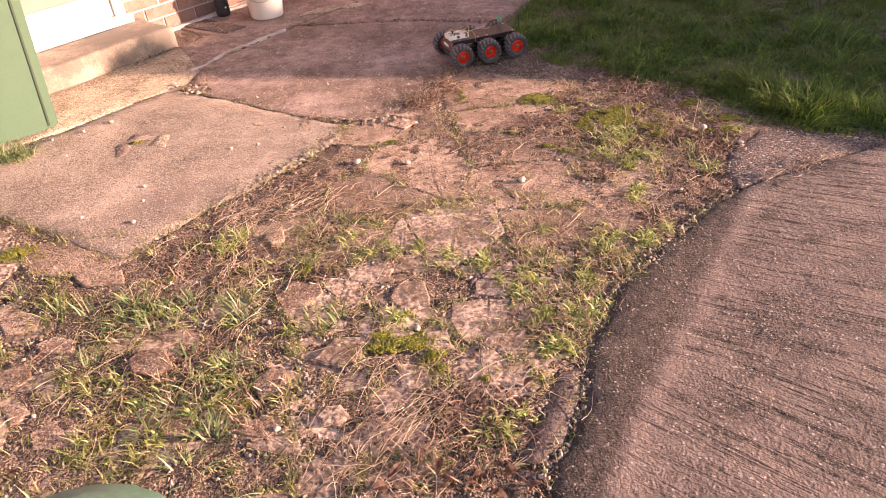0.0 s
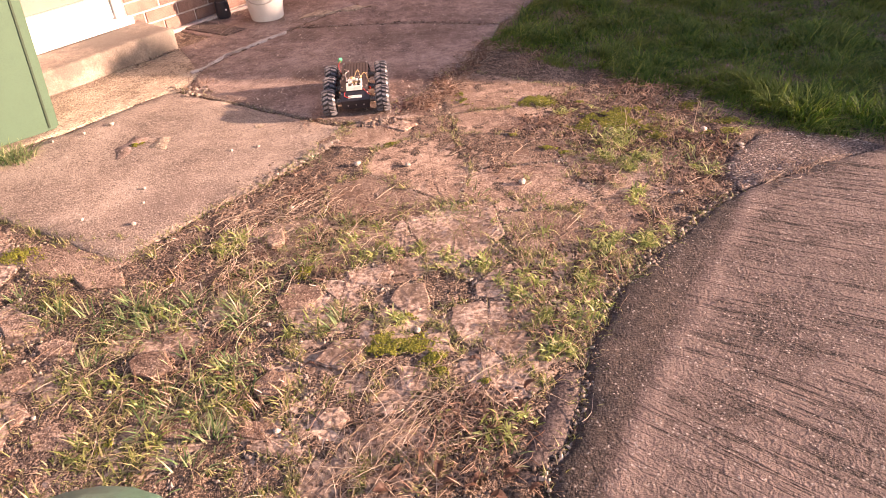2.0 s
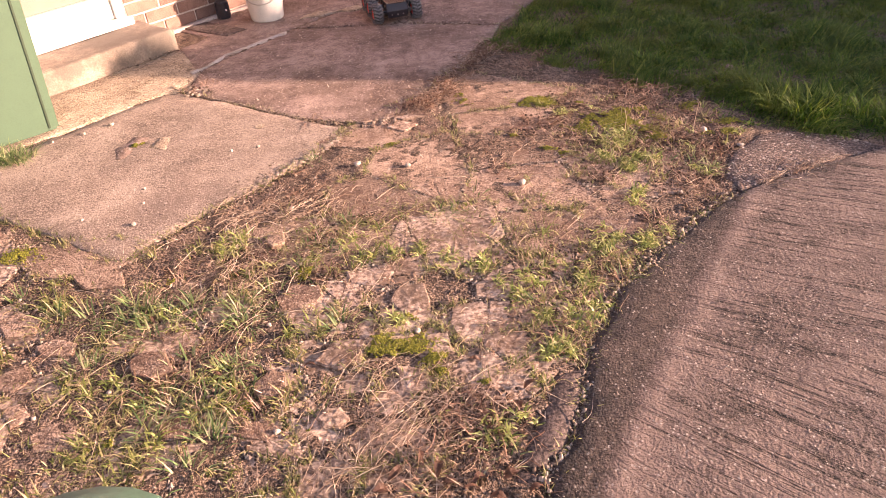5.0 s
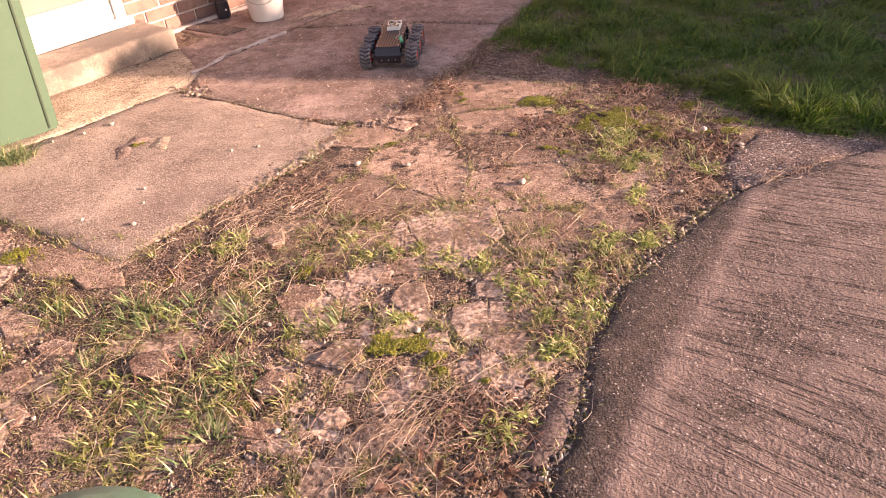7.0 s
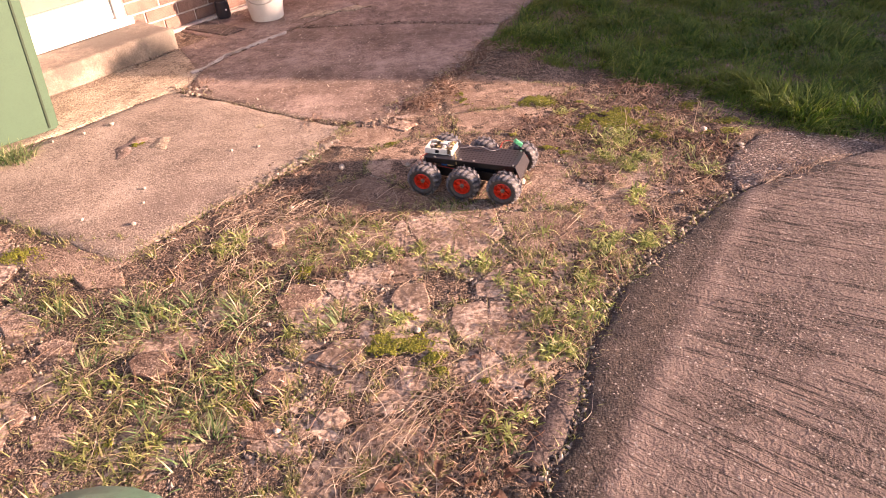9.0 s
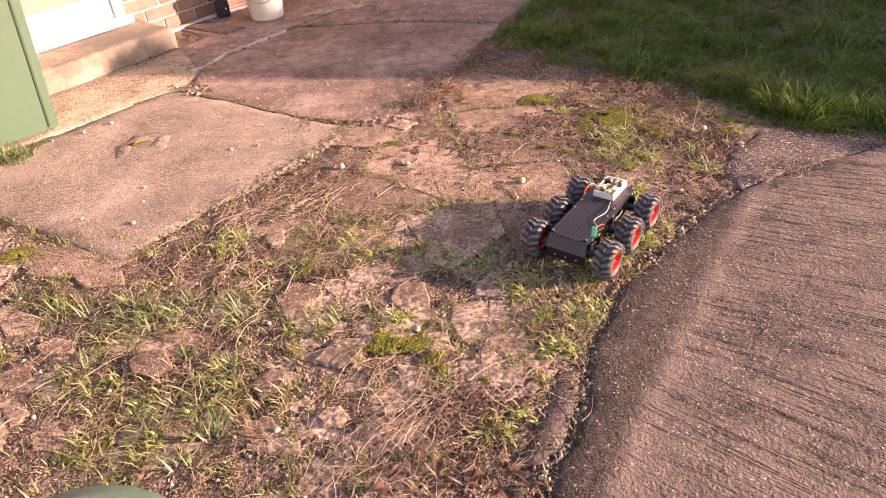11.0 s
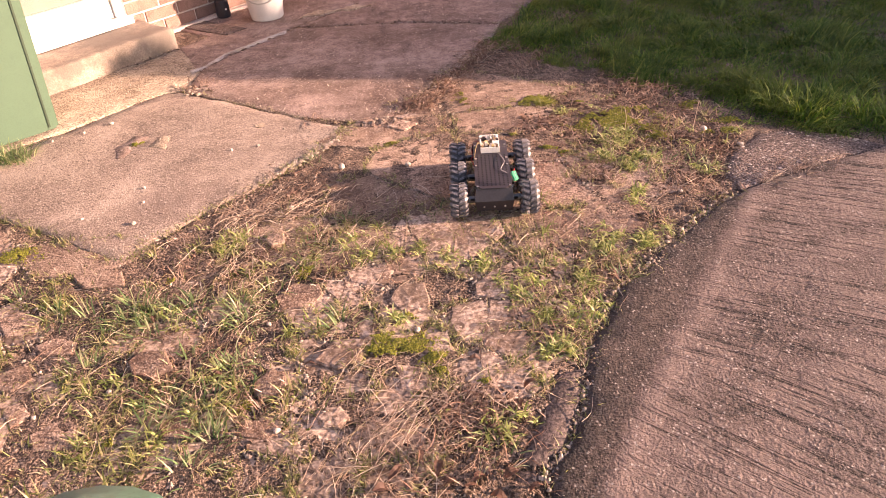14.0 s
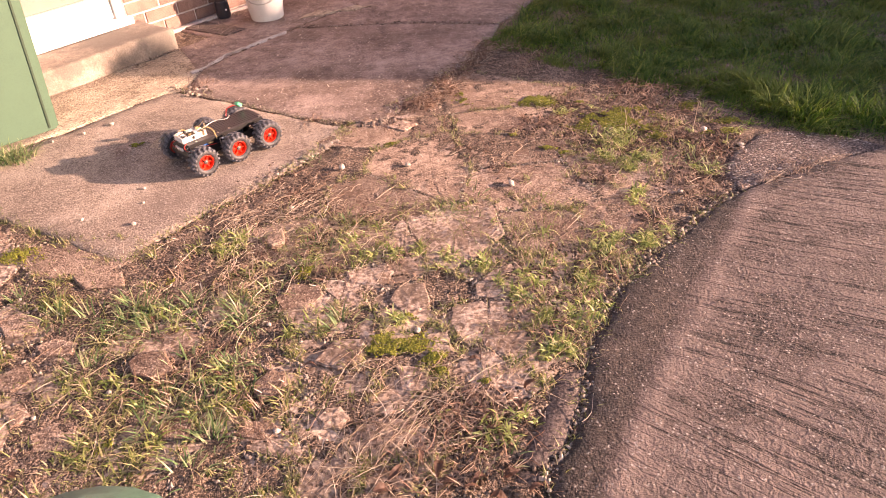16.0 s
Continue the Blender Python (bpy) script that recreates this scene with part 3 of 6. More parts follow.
def build_house():
    bm = box_bm(-4.0, -1.32, 0.006, 0.24, -0.05, 2.6)
    box_bm(-0.27, 4.5, 0.006, 0.24, -0.05, 2.6, bm=bm)
    box_bm(-1.32, -0.27, 0.006, 0.24, 2.16, 2.6, bm=bm)
    wall = finish("wall_house", bm, M_MORTAR)
    wall.matrix_world = HOUSE_TURN
    tagged(wall, "red brick house wall with pale mortar", "wall", kind="structure")
    meshes = []
    for w in (0.215, 0.1025):
        b = box_bm(0, w, 0, 0.05, 0, 0.065, 0.004)
        me = bpy.data.meshes.new("brick")
        b.to_mesh(me)
        b.free()
        me.materials.append(M_BRICK)
        meshes.append((w, me))
    rng = random.Random(4)
    for row in range(9):
        x = -0.265
        k = row % 2
        while x < 1.35:
            w, me = meshes[1] if k else meshes[0]
            ob = new("brick", me)
            ob.parent = wall
            ob.matrix_local = pose(x, rng.uniform(-0.002, 0.003), 0.012 + row * 0.075)
            x += w + 0.01
            k = 0
    bm = bmesh.new()
    for row in range(34):
        for k in range(15):
            x = 1.37 + k * 0.225 - (row % 2) * 0.1125
            if row >= 9 or k:
                box_bm(x, x + 0.215, 0, 0.05, 0.012 + row * 0.075, 0.077 + row * 0.075, bm=bm)
        for k in range(7):
            if row >= 9:
                x = -0.2575 + k * 0.225 + (row % 2) * 0.1125
                box_bm(x, x + 0.215, 0, 0.05, 0.012 + row * 0.075, 0.077 + row * 0.075, bm=bm)
        for k in range(11):
            x = -1.545 - k * 0.225 - (row % 2) * 0.1125
            box_bm(x, x + 0.215, 0, 0.05, 0.012 + row * 0.075, 0.077 + row * 0.075, bm=bm)
    rest = finish("brickwork", bm, M_BRICK, wall)
    rest["kind"] = "stuff"
    roof = finish("roof_eaves", box_bm(-4.2, 4.7, -0.25, 0.4, 2.6, 2.68, 0.01), M_WHITE)
    roof.matrix_world = HOUSE_TURN
    tagged(roof, "white painted eaves board over the wall", "eaves", kind="structure")
    door = new("door_1")
    door.matrix_world = HOUSE_TURN
    tagged(door, "white plastic back door frame with brown panel", "door", kind="structure")
    part("sill", box_bm(-1.34, -0.25, -0.035, 0.16, 0.122, 0.165, 0.006), M_WHITE, door, "white plastic door sill")
    part("bottom_rail", box_bm(-1.26, -0.335, 0.02, 0.10, 0.169, 0.30, 0.008), M_WHITE, door)
    part("door_frame", box_bm(-1.315, -1.262, 0.0, 0.12, 0.169, 2.15, 0.006), M_WHITE, door)
    part("door_frame", box_bm(-0.333, -0.276, 0.0, 0.12, 0.169, 2.15, 0.006), M_WHITE, door)
    part("door_panel", box_bm(-1.26, -0.335, 0.05, 0.09, 0.302, 2.15, 0.003), M_DOOR, door, "brown painted door panel")
    step = slab("doorstep", [(-1.55, -0.335), (-0.195, -0.335), (-0.195, 0.006), (-1.55, 0.006)], M_STEP, None, top=0.12, thick=0.15, wobble=0.007, step=0.03, round_edge=0.012, seed=21, uneven=0.003)
    step.matrix_world = HOUSE_TURN
    tagged(step, "worn cast concrete doorstep with mossy foot", "step", kind="structure")
    plinth = slab("plinth", [(-0.19, -0.055), (1.4, -0.055), (1.4, -0.004), (-0.19, -0.004)], M_MORTAR, None, top=0.012, thick=0.05, wobble=0.01, round_edge=0.006, seed=23)
    plinth.matrix_world = HOUSE_TURN
    tagged(plinth, "rough pale mortar fillet along the wall", "plinth", kind="structure")
    cover = slab("drain_cover", [(-1.56, 4.50), (-1.21, 4.265), (-1.10, 4.37), (-1.42, 4.60)], M_EDGE, None, top=0.006, thick=0.03, wobble=0.003, round_edge=0.004, seed=24)
    tagged(cover, "square concrete drain cover set in the yard", "drain cover", kind="structure")
    pipe = new("drainpipe")
    pipe.matrix_world = pose(-1.30, 4.665, 0)
    tagged(pipe, "black plastic drainpipe on the brick wall", "drainpipe")
    part("pipe", lathe_bm([(0.034, 0.09), (0.034, 2.58)], 20), M_PIPE, pipe, smooth=False)
    part("shoe", lathe_bm([(0.043, 0.0), (0.046, 0.02), (0.043, 0.10), (0.038, 0.105)], 20), M_PIPE, pipe)
    part("bracket", box_bm(-0.06, 0.05, -0.012, 0.012, 0.13, 0.155, 0.004), M_PIPE, pipe)
    part("screw", lathe_bm([(0.006, 0.0), (0.006, 0.004)], 8), M_WHITE, pipe).matrix_local = pose(0.03, -0.034, 0.055, 90, 0, 30)


build_house()


def build_bucket():
    bucket = new("bucket")
    bucket.matrix_world = pose(-1.0, 4.575, 0.0)
    tagged(bucket, "white plastic bucket standing on the patio", "bucket")
    part("body", lathe_bm([(0.0985, 0.0), (0.103, 0.006), (0.128, 0.235), (0.136, 0.24), (0.136, 0.262), (0.130, 0.262), (0.122, 0.236), (0.099, 0.012)], 36), M_WHITE, bucket, smooth=True)
    arc = [(0.137 * math.cos(a), -0.137 * math.sin(a) * 0.9, 0.235 - 0.12 * math.sin(a)) for a in np.linspace(0, math.pi, 12)]
    part("handle", tube_bm(arc, 0.003), M_STEEL, bucket, "thin wire handle")
    for s in (-1, 1):
        part("lug", box_bm(s * 0.136 - 0.008, s * 0.136 + 0.008, -0.012, 0.012, 0.215, 0.25, 0.004), M_WHITE, bucket)


M_STEEL = plain("steel", (0.55, 0.53, 0.5), 0.35, 1.0)
build_bucket()


def tapered(w0, d0, w1, d1, z0, z1, bevel):
    """A box that widens upwards; its corner (0, 0) is the front right foot, x runs to the left of the front."""
    bm = bmesh.new()
    dx, dy = (w1 - w0) * 0.5, (d1 - d0) * 0.5
    lo = [(0, 0), (-w0, 0), (-w0, d0), (0, d0)]
    hi = [(dx, -dy), (-w0 - dx, -dy), (-w0 - dx, d0 + dy), (dx, d0 + dy)]
    vs = [bm.verts.new((*p, z0)) for p in lo] + [bm.verts.new((*p, z1)) for p in hi]
    for f in ((0, 1, 2, 3), (7, 6, 5, 4), (0, 4, 5, 1), (1, 5, 6, 2), (2, 6, 7, 3), (3, 7, 4, 0)):
        bm.faces.new([vs[i] for i in f])
    bmesh.ops.recalc_face_normals(bm, faces=bm.faces)
    bmesh.ops.bevel(bm, geom=list(bm.edges), offset=bevel, segments=2, affect="EDGES")
    return bm


def build_bin(name, m, body_mat, label, w0, d0, lidded):
    ob = new(name)
    ob.matrix_world = m
    tagged(ob, label, "wheelie bin")
    part("body", tapered(w0, d0, w0 + 0.14, d0 + 0.14, 0.0, 0.92, 0.012), body_mat, ob)
    # no recess is cut: a dark strip gives the corner groove its shade
    bm = bmesh.new()
    for s in (0, 1):
        k = 0.07 / 0.92
        a, b = (-0.046, -0.038)
        vs = []
        for z, e in ((0.02, 0.0), (0.90, 0.0)):
            f = k * z
            vs += [bm.verts.new(p) for p in ((a + f, -f - 0.004, z), (b + f, -f - 0.004, z), (b + f, -f + 0.004, z), (a + f, -f + 0.004, z))]
        for f in ((0, 1, 5, 4), (1, 2, 6, 5), (3, 0, 4, 7), (4, 5, 6, 7)):
            bm.faces.new([vs[i] for i in f])
        break
    part("corner_groove", bm, M_GROOVE_SHADE, ob, "dark strip painted as a shaded groove")
    part("rim", tapered(w0 + 0.18, d0 + 0.18, w0 + 0.185, d0 + 0.185, 0.90, 0.945, 0.012), body_mat, ob).matrix_local = pose(0.09, -0.09, 0)
    part("lid", tapered(w0 + 0.20, d0 + 0.22, w0 + 0.15, d0 + 0.16, 0.947, 1.0, 0.02), body_mat, ob).matrix_local = pose(0.10, -0.11, 0)
    for s in (0.05, -w0 - 0.05):
        part("wheel", lathe_bm([(0.02, -0.02), (0.095, -0.022), (0.10, -0.012), (0.10, 0.012), (0.095, 0.022), (0.02, 0.02)], 24, "y"), M_PIPE, ob).matrix_local = pose(s, d0 + 0.02, 0.10, 0, 0, 90)
    return ob


# the green bin beside the doorstep
build_bin("wheelie_bin", pose(-1.745, 3.08, 0.0, 0, 0, 38.5), M_BIN, "pale green plastic wheelie bin beside the doorstep", 0.44, 0.44, True)


def build_near_bin():
    ob = build_bin("wheelie_bin", pose(-0.217, 0.142, 0.0, 0, 0, 135), M_BIN2, "dark green plastic wheelie bin with a rounded lid", 0.44, 0.44, True)
    old = [c for c in ob.children if c.name.startswith("lid")][0]
    bpy.data.objects.remove(old)
    w, r = 0.66, 0.075
    pts = []
    for cx, cy, a0 in ((-r, -w + r, -90), (-r, -r, 0), (-w + r, -r, 90), (-w + r, -w + r, 180)):
        pts += [(cx + r * math.cos(radians(a0 + k * 15)), cy + r * math.sin(radians(a0 + k * 15))) for k in range(7)]
    lid = slab("lid", pts, M_BIN2, ob, top=1.0, thick=0.055, wobble=0.0, step=0.05, round_edge=0.022, uneven=0.001, label="rounded dark green lid")
    lid.matrix_local = pose(0.10, 0.55, 0)


build_near_bin()


# ---------------------------------------------------------------- unseen hedge, added to shade the lawn and the far patio
# top heights shaped so its shade edge crosses patio, lawn and doorstep
def hedge_top(y):
    return np.interp(y, [1.55, 1.70, 1.80, 1.95, 2.1, 2.18, 2.3, 2.45, 2.5, 2.64, 2.78, 2.9, 2.95, 3.2, 3.3, 12], [0.86, 0.94, 1.03, 1.03, 1.0, 1.08, 1.12, 1.13, 1.15, 1.36, 1.62, 1.76, 1.86, 1.87, 1.70, 1.70])


def build_hedge():
    rng = np.random.RandomState(31)
    hedge = new("hedge")
    hedge.matrix_world = pose(6.0, 0, 0)
    tagged(hedge, "unseen dark green hedge added to shade the lawn", "hedge")
    ys = np.linspace(1.6, 12, 60)
    bm = bmesh.new()
    rows = []
    for y in ys:
        t = float(hedge_top(y)) - 0.03 + 0.03 * float(fbm(np.array(y * 6.0), np.array(0.5), 5))
        rows.append([bm.verts.new((x, y, z)) for x, z in ((-0.05, -0.02), (-0.12, t * 0.5), (-0.03, t), (0.45, t), (0.55, t * 0.5), (0.45, -0.02))])
    for a, b in zip(rows, rows[1:]):
        for k in range(5):
            bm.faces.new((a[k], a[k + 1], b[k + 1], b[k]))
    bm.faces.new(rows[0])
    bm.faces.new(rows[-1][::-1])
    part("stems", bm, M_HEDGE, hedge)
    n = 9000
    y = 1.55 + 10.4 * rng.rand(n) ** 1.5
    t = hedge_top(y)
    up = rng.rand(n) < 0.35
    z = np.where(up, t - 0.06 + 0.09 * rng.rand(n), t * rng.rand(n))
    x = np.where(up, 0.5 * rng.rand(n), np.where(rng.rand(n) < 0.6, -0.14, 0.56) + 0.05 * rng.rand(n))
    ob = strips("leaves", np.stack([x, y, z], 1), rng.rand(n) * 6.28, 0.04 + 0.04 * rng.rand(n), 0.025 + 0.02 * rng.rand(n), rng.rand(n), rng.rand(n), M_HEDGE, hedge, 2)
    ob["kind"] = "stuff"


build_hedge()


# ---------------------------------------------------------------- lawn
def build_lawn():
    rng = np.random.RandomState(41)
    n, m = 150000, 50000
    x = np.concatenate([0.3 + 2.5 * rng.rand(n), 0.3 + 5.2 * rng.rand(m)])
    y = np.concatenate([1.75 + 3.0 * rng.rand(n), 1.3 + 5.8 * rng.rand(m)])
    fray = 0.06 * fbm(x * 6, y * 6, 42) + 0.03 * fbm(x * 23, y * 23, 45, 2)
    keep = inside_many(LAWN, x + fray, y + fray)
    x, y = x[keep], y[keep]
    clump = fbm(x * 6.5, y * 6.5, 43)
    dens = rng.rand(len(x)) < 0.75 + 0.35 * clump
    x, y, clump = x[dens], y[dens], clump[dens]
    n = len(x)
    edge = np.clip(((x - 0.9) * 0.75 + (y - 2.9) * 0.66) * 1.6 + 0.45, 0.25, 1.0)
    length = (0.038 + 0.075 * rng.rand(n) ** 1.3 + 0.075 * np.clip(clump, -0.35, 1)) * edge
    head = 2.2 + 3.5 * fbm(x * 4.5, y * 4.5, 44, 2) + 1.6 * (rng.rand(n) - 0.5) * 2
    z = ground_height(x, y) - 0.004
    ob = strips("lawn", np.stack([x, y, z], 1), head, length, 0.0026 + 0.0034 * rng.rand(n) ** 2, 0.5 + 1.0 * rng.rand(n), 0.1 + 0.85 * rng.rand(n), M_LAWN, None, 3, 0.4)
    tagged(ob, "long tousled green lawn grass in shade", "lawn", kind="stuff")


build_lawn()


# ---------------------------------------------------------------- broken paving between the slabs
def clip_cell(c, others, r):
    """The part of a square round c that is nearer to c than to the others."""
    P = [(c[0] - r, c[1] - r), (c[0] + r, c[1] - r), (c[0] + r, c[1] + r), (c[0] - r, c[1] + r)]
    for o in others:
        mx, my, dx, dy = (c[0] + o[0]) / 2, (c[1] + o[1]) / 2, o[0] - c[0], o[1] - c[1]
        out = []
        for a, b in zip(P, P[1:] + P[:1]):
            sa, sb = (a[0] - mx) * dx + (a[1] - my) * dy, (b[0] - mx) * dx + (b[1] - my) * dy
            if sa <= 0:
                out.append(a)
            if (sa < 0 < sb) or (sb < 0 < sa):
                s = sa / (sa - sb)
                out.append((a[0] + (b[0] - a[0]) * s, a[1] + (b[1] - a[1]) * s))
        P = out
        if len(P) < 3:
            return []
    return P


def piece_bm(P, gap, thick, rng, ragged=0.006, slant=0.03):
    c = np.mean(P, 0)
    size = np.mean([math.hypot(p[0] - c[0], p[1] - c[1]) for p in P])
    k = max(0.55, 1 - gap / size)
    ring = []
    for a, b in zip(P, P[1:] + P[:1]):
        a, b = np.array(a), np.array(b)
        n = max(2, int(np.hypot(*(b - a)) / 0.035))
        for j in range(n):
            p = c + (a + (b - a) * (j + 0.07) / n - c) * k + (rng.rand(2) - 0.5) * 2 * ragged
            ring.append(p)
    bm = bmesh.new()
    n = len(ring)
    tilt = (rng.rand(2) - 0.5) * slant
    zz = lambda p: float((p - c) @ tilt) + 0.0025 * (rng.rand() - 0.5)
    mid = bm.verts.new((*c, 0.001))
    q = [bm.verts.new((*(c + (p - c) * 0.55), zz(c + (p - c) * 0.55))) for p in ring]
    a = [bm.verts.new((*(c + (p - c) * (1 - 0.006 / size)), zz(p) - 0.0005)) for p in ring]
    b = [bm.verts.new((*p, zz(p) - 0.0035)) for p in ring]
    d = [bm.verts.new((*(c + (p - c) * 0.97), -thick)) for p in ring]
    for k in range(n):
        j = (k + 1) % n
        bm.faces.new((mid, q[k], q[j]))
        bm.faces.new((q[k], a[k], a[j], q[j]))
        bm.faces.new((a[k], b[k], b[j], a[j]))
        bm.faces.new((b[k], d[k], d[j], b[j]))
    return bm


JOINTS = []


def build_broken():
    rng = np.random.RandomState(52)
    seeds = []
    y = 0.62
    while y < 3.5:
        gap = 0.125 if y < 1.75 else 0.33
        x = -1.9
        while x < 1.35:
            seeds.append((x + (rng.rand() - 0.5) * gap * 0.85 + (gap / 2 if len(seeds) % 2 else 0), y + (rng.rand() - 0.5) * gap * 0.85))
            x += gap * 1.25
        y += gap
    S = np.array(seeds)
    count = 0
    for i, c in enumerate(S):
        if not inside(MIDDLE, *c):
            continue
        d = np.hypot(*(S - c).T)
        near = [S[j] for j in np.argsort(d)[1:18]]
        P = clip_cell(c, near, 0.34)
        if len(P) < 3 or sum(inside(MIDDLE, *p) for p in P) < len(P) - 2:
            continue
        lower = c[1] < 1.8
        weedy = lower and c[0] < -0.45
        damp = c[0] > 0.5 and c[1] > 2.45
        if rng.rand() < (0.55 if weedy else 0.85 if damp else 0.04 if lower else 0.05) or (c[1] < 1.12 and c[0] > -0.3 and rng.rand() < 0.45):
            continue
        bm = piece_bm(P, 0.002 + 0.006 * rng.rand() if lower else 0.0005 + 0.0015 * rng.rand(), 0.05, rng, 0.006 if lower else 0.003, 0.03 if lower else 0.008)
        ob = finish("paving_fragment", bm, M_STONE if lower else M_FRAG, pavement)
        ob.location.z = (-0.0015 + 0.0015 * rng.rand()) if not lower else (-0.006 + 0.008 * rng.rand())
        JOINTS.extend((a, b, lower) for a, b in zip(P, P[1:] + P[:1]))
        count += 1
    return count


build_broken()


# ---------------------------------------------------------------- loose stones and pebbles
def build_stones():
    rng = np.random.RandomState(61)
    STONES = [
        (0.018, [(-0.889, 1.417), (-0.865, 1.454), (-0.793, 1.449), (-0.753, 1.373), (-0.804, 1.353), (-0.859, 1.370)]),
        (0.018, [(-0.601, 1.972), (-0.569, 1.998), (-0.541, 2.007), (-0.532, 1.945), (-0.567, 1.923)]),
        (0.003, [(-0.499, 1.617), (-0.489, 1.699), (-0.399, 1.716), (-0.376, 1.657), (-0.421, 1.597)]),
        (0.004, [(-0.514, 1.307), (-0.498, 1.346), (-0.452, 1.347), (-0.439, 1.269), (-0.497, 1.252)]),
        (0.004, [(-0.373, 1.369), (-0.326, 1.453), (-0.239, 1.449), (-0.243, 1.365), (-0.302, 1.340)]),
        (0.003, [(-0.311, 1.761), (-0.226, 1.773), (-0.163, 1.753), (-0.171, 1.693), (-0.240, 1.691), (-0.294, 1.710)]),
        (0.010, [(-0.343, 1.170), (-0.325, 1.195), (-0.290, 1.199), (-0.266, 1.162), (-0.285, 1.137), (-0.324, 1.138)]),
        (0.003, [(-0.170, 1.609), (-0.145, 1.674), (-0.067, 1.677), (-0.050, 1.573), (-0.120, 1.526)]),
        (0.004, [(-0.536, 1.182), (-0.472, 1.180), (-0.425, 1.143), (-0.462, 1.116), (-0.534, 1.138)]),
        (0.002, [(0.073, 1.936), (0.134, 1.979), (0.163, 1.889), (0.118, 1.800), (0.056, 1.824)]),
        (0.0015, [(0.013, 1.558), (0.097, 1.573), (0.153, 1.490), (0.128, 1.404), (0.035, 1.411), (0.003, 1.485)]),
        (0.0015, [(-0.065, 1.446), (-0.010, 1.451), (0.006, 1.365), (-0.045, 1.350), (-0.074, 1.397)]),
        (0.0015, [(0.014, 1.326), (0.108, 1.362), (0.146, 1.300), (0.109, 1.234), (0.024, 1.253)]),
        (0.0015, [(-0.200, 1.467), (-0.120, 1.488), (-0.092, 1.431), (-0.152, 1.406), (-0.202, 1.431)]),
        (0.0015, [(-0.151, 1.335), (-0.062, 1.314), (-0.057, 1.233), (-0.136, 1.242)]),
        (0.0015, [(-0.222, 1.232), (-0.165, 1.255), (-0.122, 1.202), (-0.164, 1.161), (-0.213, 1.179)]),
        (0.006, [(-0.21, 2.80), (-0.13, 2.845), (-0.065, 2.80), (-0.12, 2.74)]),
        (0.007, [(-0.19, 2.885), (-0.10, 2.90), (-0.04, 2.875), (-0.13, 2.86)]),
        (0.004, [(-1.37, 1.662), (-1.327, 1.701), (-1.239, 1.659), (-1.225, 1.593), (-1.308, 1.584)]),
        (0.004, [(-1.257, 1.424), (-1.192, 1.454), (-1.147, 1.397), (-1.186, 1.354), (-1.236, 1.369)]),
        (0.004, [(-1.198, 1.53), (-1.147, 1.559), (-1.079, 1.532), (-1.072, 1.485), (-1.158, 1.486)]),
        (0.004, [(-1.217, 1.86), (-1.161, 1.896), (-1.059, 1.869), (-1.025, 1.796), (-1.151, 1.792)]),
        (0.005, [(-0.53, 1.3), (-0.487, 1.357), (-0.445, 1.331), (-0.447, 1.271), (-0.501, 1.257)]),
        (0.004, [(-1.072, 1.199), (-1.032, 1.24), (-0.959, 1.219), (-0.937, 1.141), (-1.034, 1.143)]),
        (0.003, [(-0.519, 1.659), (-0.473, 1.73), (-0.396, 1.703), (-0.399, 1.616), (-0.491, 1.607)]),
        (0.004, [(-1.188, 1.295), (-1.143, 1.309), (-1.094, 1.265), (-1.126, 1.222)]),
        (0.006, [(-0.744, 1.191), (-0.71, 1.224), (-0.654, 1.199), (-0.662, 1.147), (-0.717, 1.144)]),
        (0.0015, [(0.152, 1.352), (0.226, 1.387), (0.227, 1.301), (0.163, 1.267)]),
    ]
    for top, P in STONES:
        ob = finish("stone", piece_bm([Vector((x, y)) for x, y in P], -0.003, 0.05, rng, 0.002, 0.02), M_FRAG if P[0][0] < -0.4 else M_STONE)
        ob.location.z = top
        tagged(ob, "flat pinkish broken stone among weeds", "stone", group="loose stones in the yard")
    for x, y, a, b, c in ((-0.645, 1.83, 0.022, 0.018, 0.014), (-0.285, 2.862, 0.035, 0.018, 0.012), (-0.135, 2.89, 0.016, 0.012, 0.010), (-0.26, 2.815, 0.014, 0.010, 0.010), (1.41, 3.09, 0.03, 0.03, 0.028)):
        ob = finish("stone", stone_bm(a, b, c, rng, 2), M_FRAG)
        ob.matrix_world = pose(x, y, c * 0.2 - 0.004, 0, 0, rng.rand() * 40 - 20)
        tagged(ob, "rough pinkish lump of broken concrete among weeds", "stone", group="loose stones in the yard")
    PEB = [(-0.11, 2.43, 14), (-0.09, 1.46, 11), (-1.15, 2.42, 10), (-1.11, 2.16, 11), (-1.32, 2.22, 9), (-0.75, 2.71, 9), (-1.5, 3.07, 13),
           (-1.6, 2.99, 10), (-1.12, 2.31, 7), (-0.75, 2.07, 9), (-0.54, 2.18, 11), (-0.44, 1.14, 10), (-0.91, 1.32, 8), (1.09, 2.52, 16), (1.18, 2.37, 14),
           (0.85, 2.07, 10), (1.07, 1.42, 6), (-0.52, 1.54, 8), (-1.08, 1.25, 8), (-0.86, 2.69, 9), (-0.66, 2.86, 7), (-1.72, 2.93, 9)]
    for x, y, r in PEB:
        top = SLAB_TOP if x > 1.0 and y < 2.0 else 0.0
        r *= 0.0008
        ob = finish("pebble", stone_bm(r * 1.15, r, r * 0.75, rng), M_PEB, smooth=True)
        ob.matrix_world = pose(x, y, top + r * 0.5, 0, 0, rng.rand() * 180)
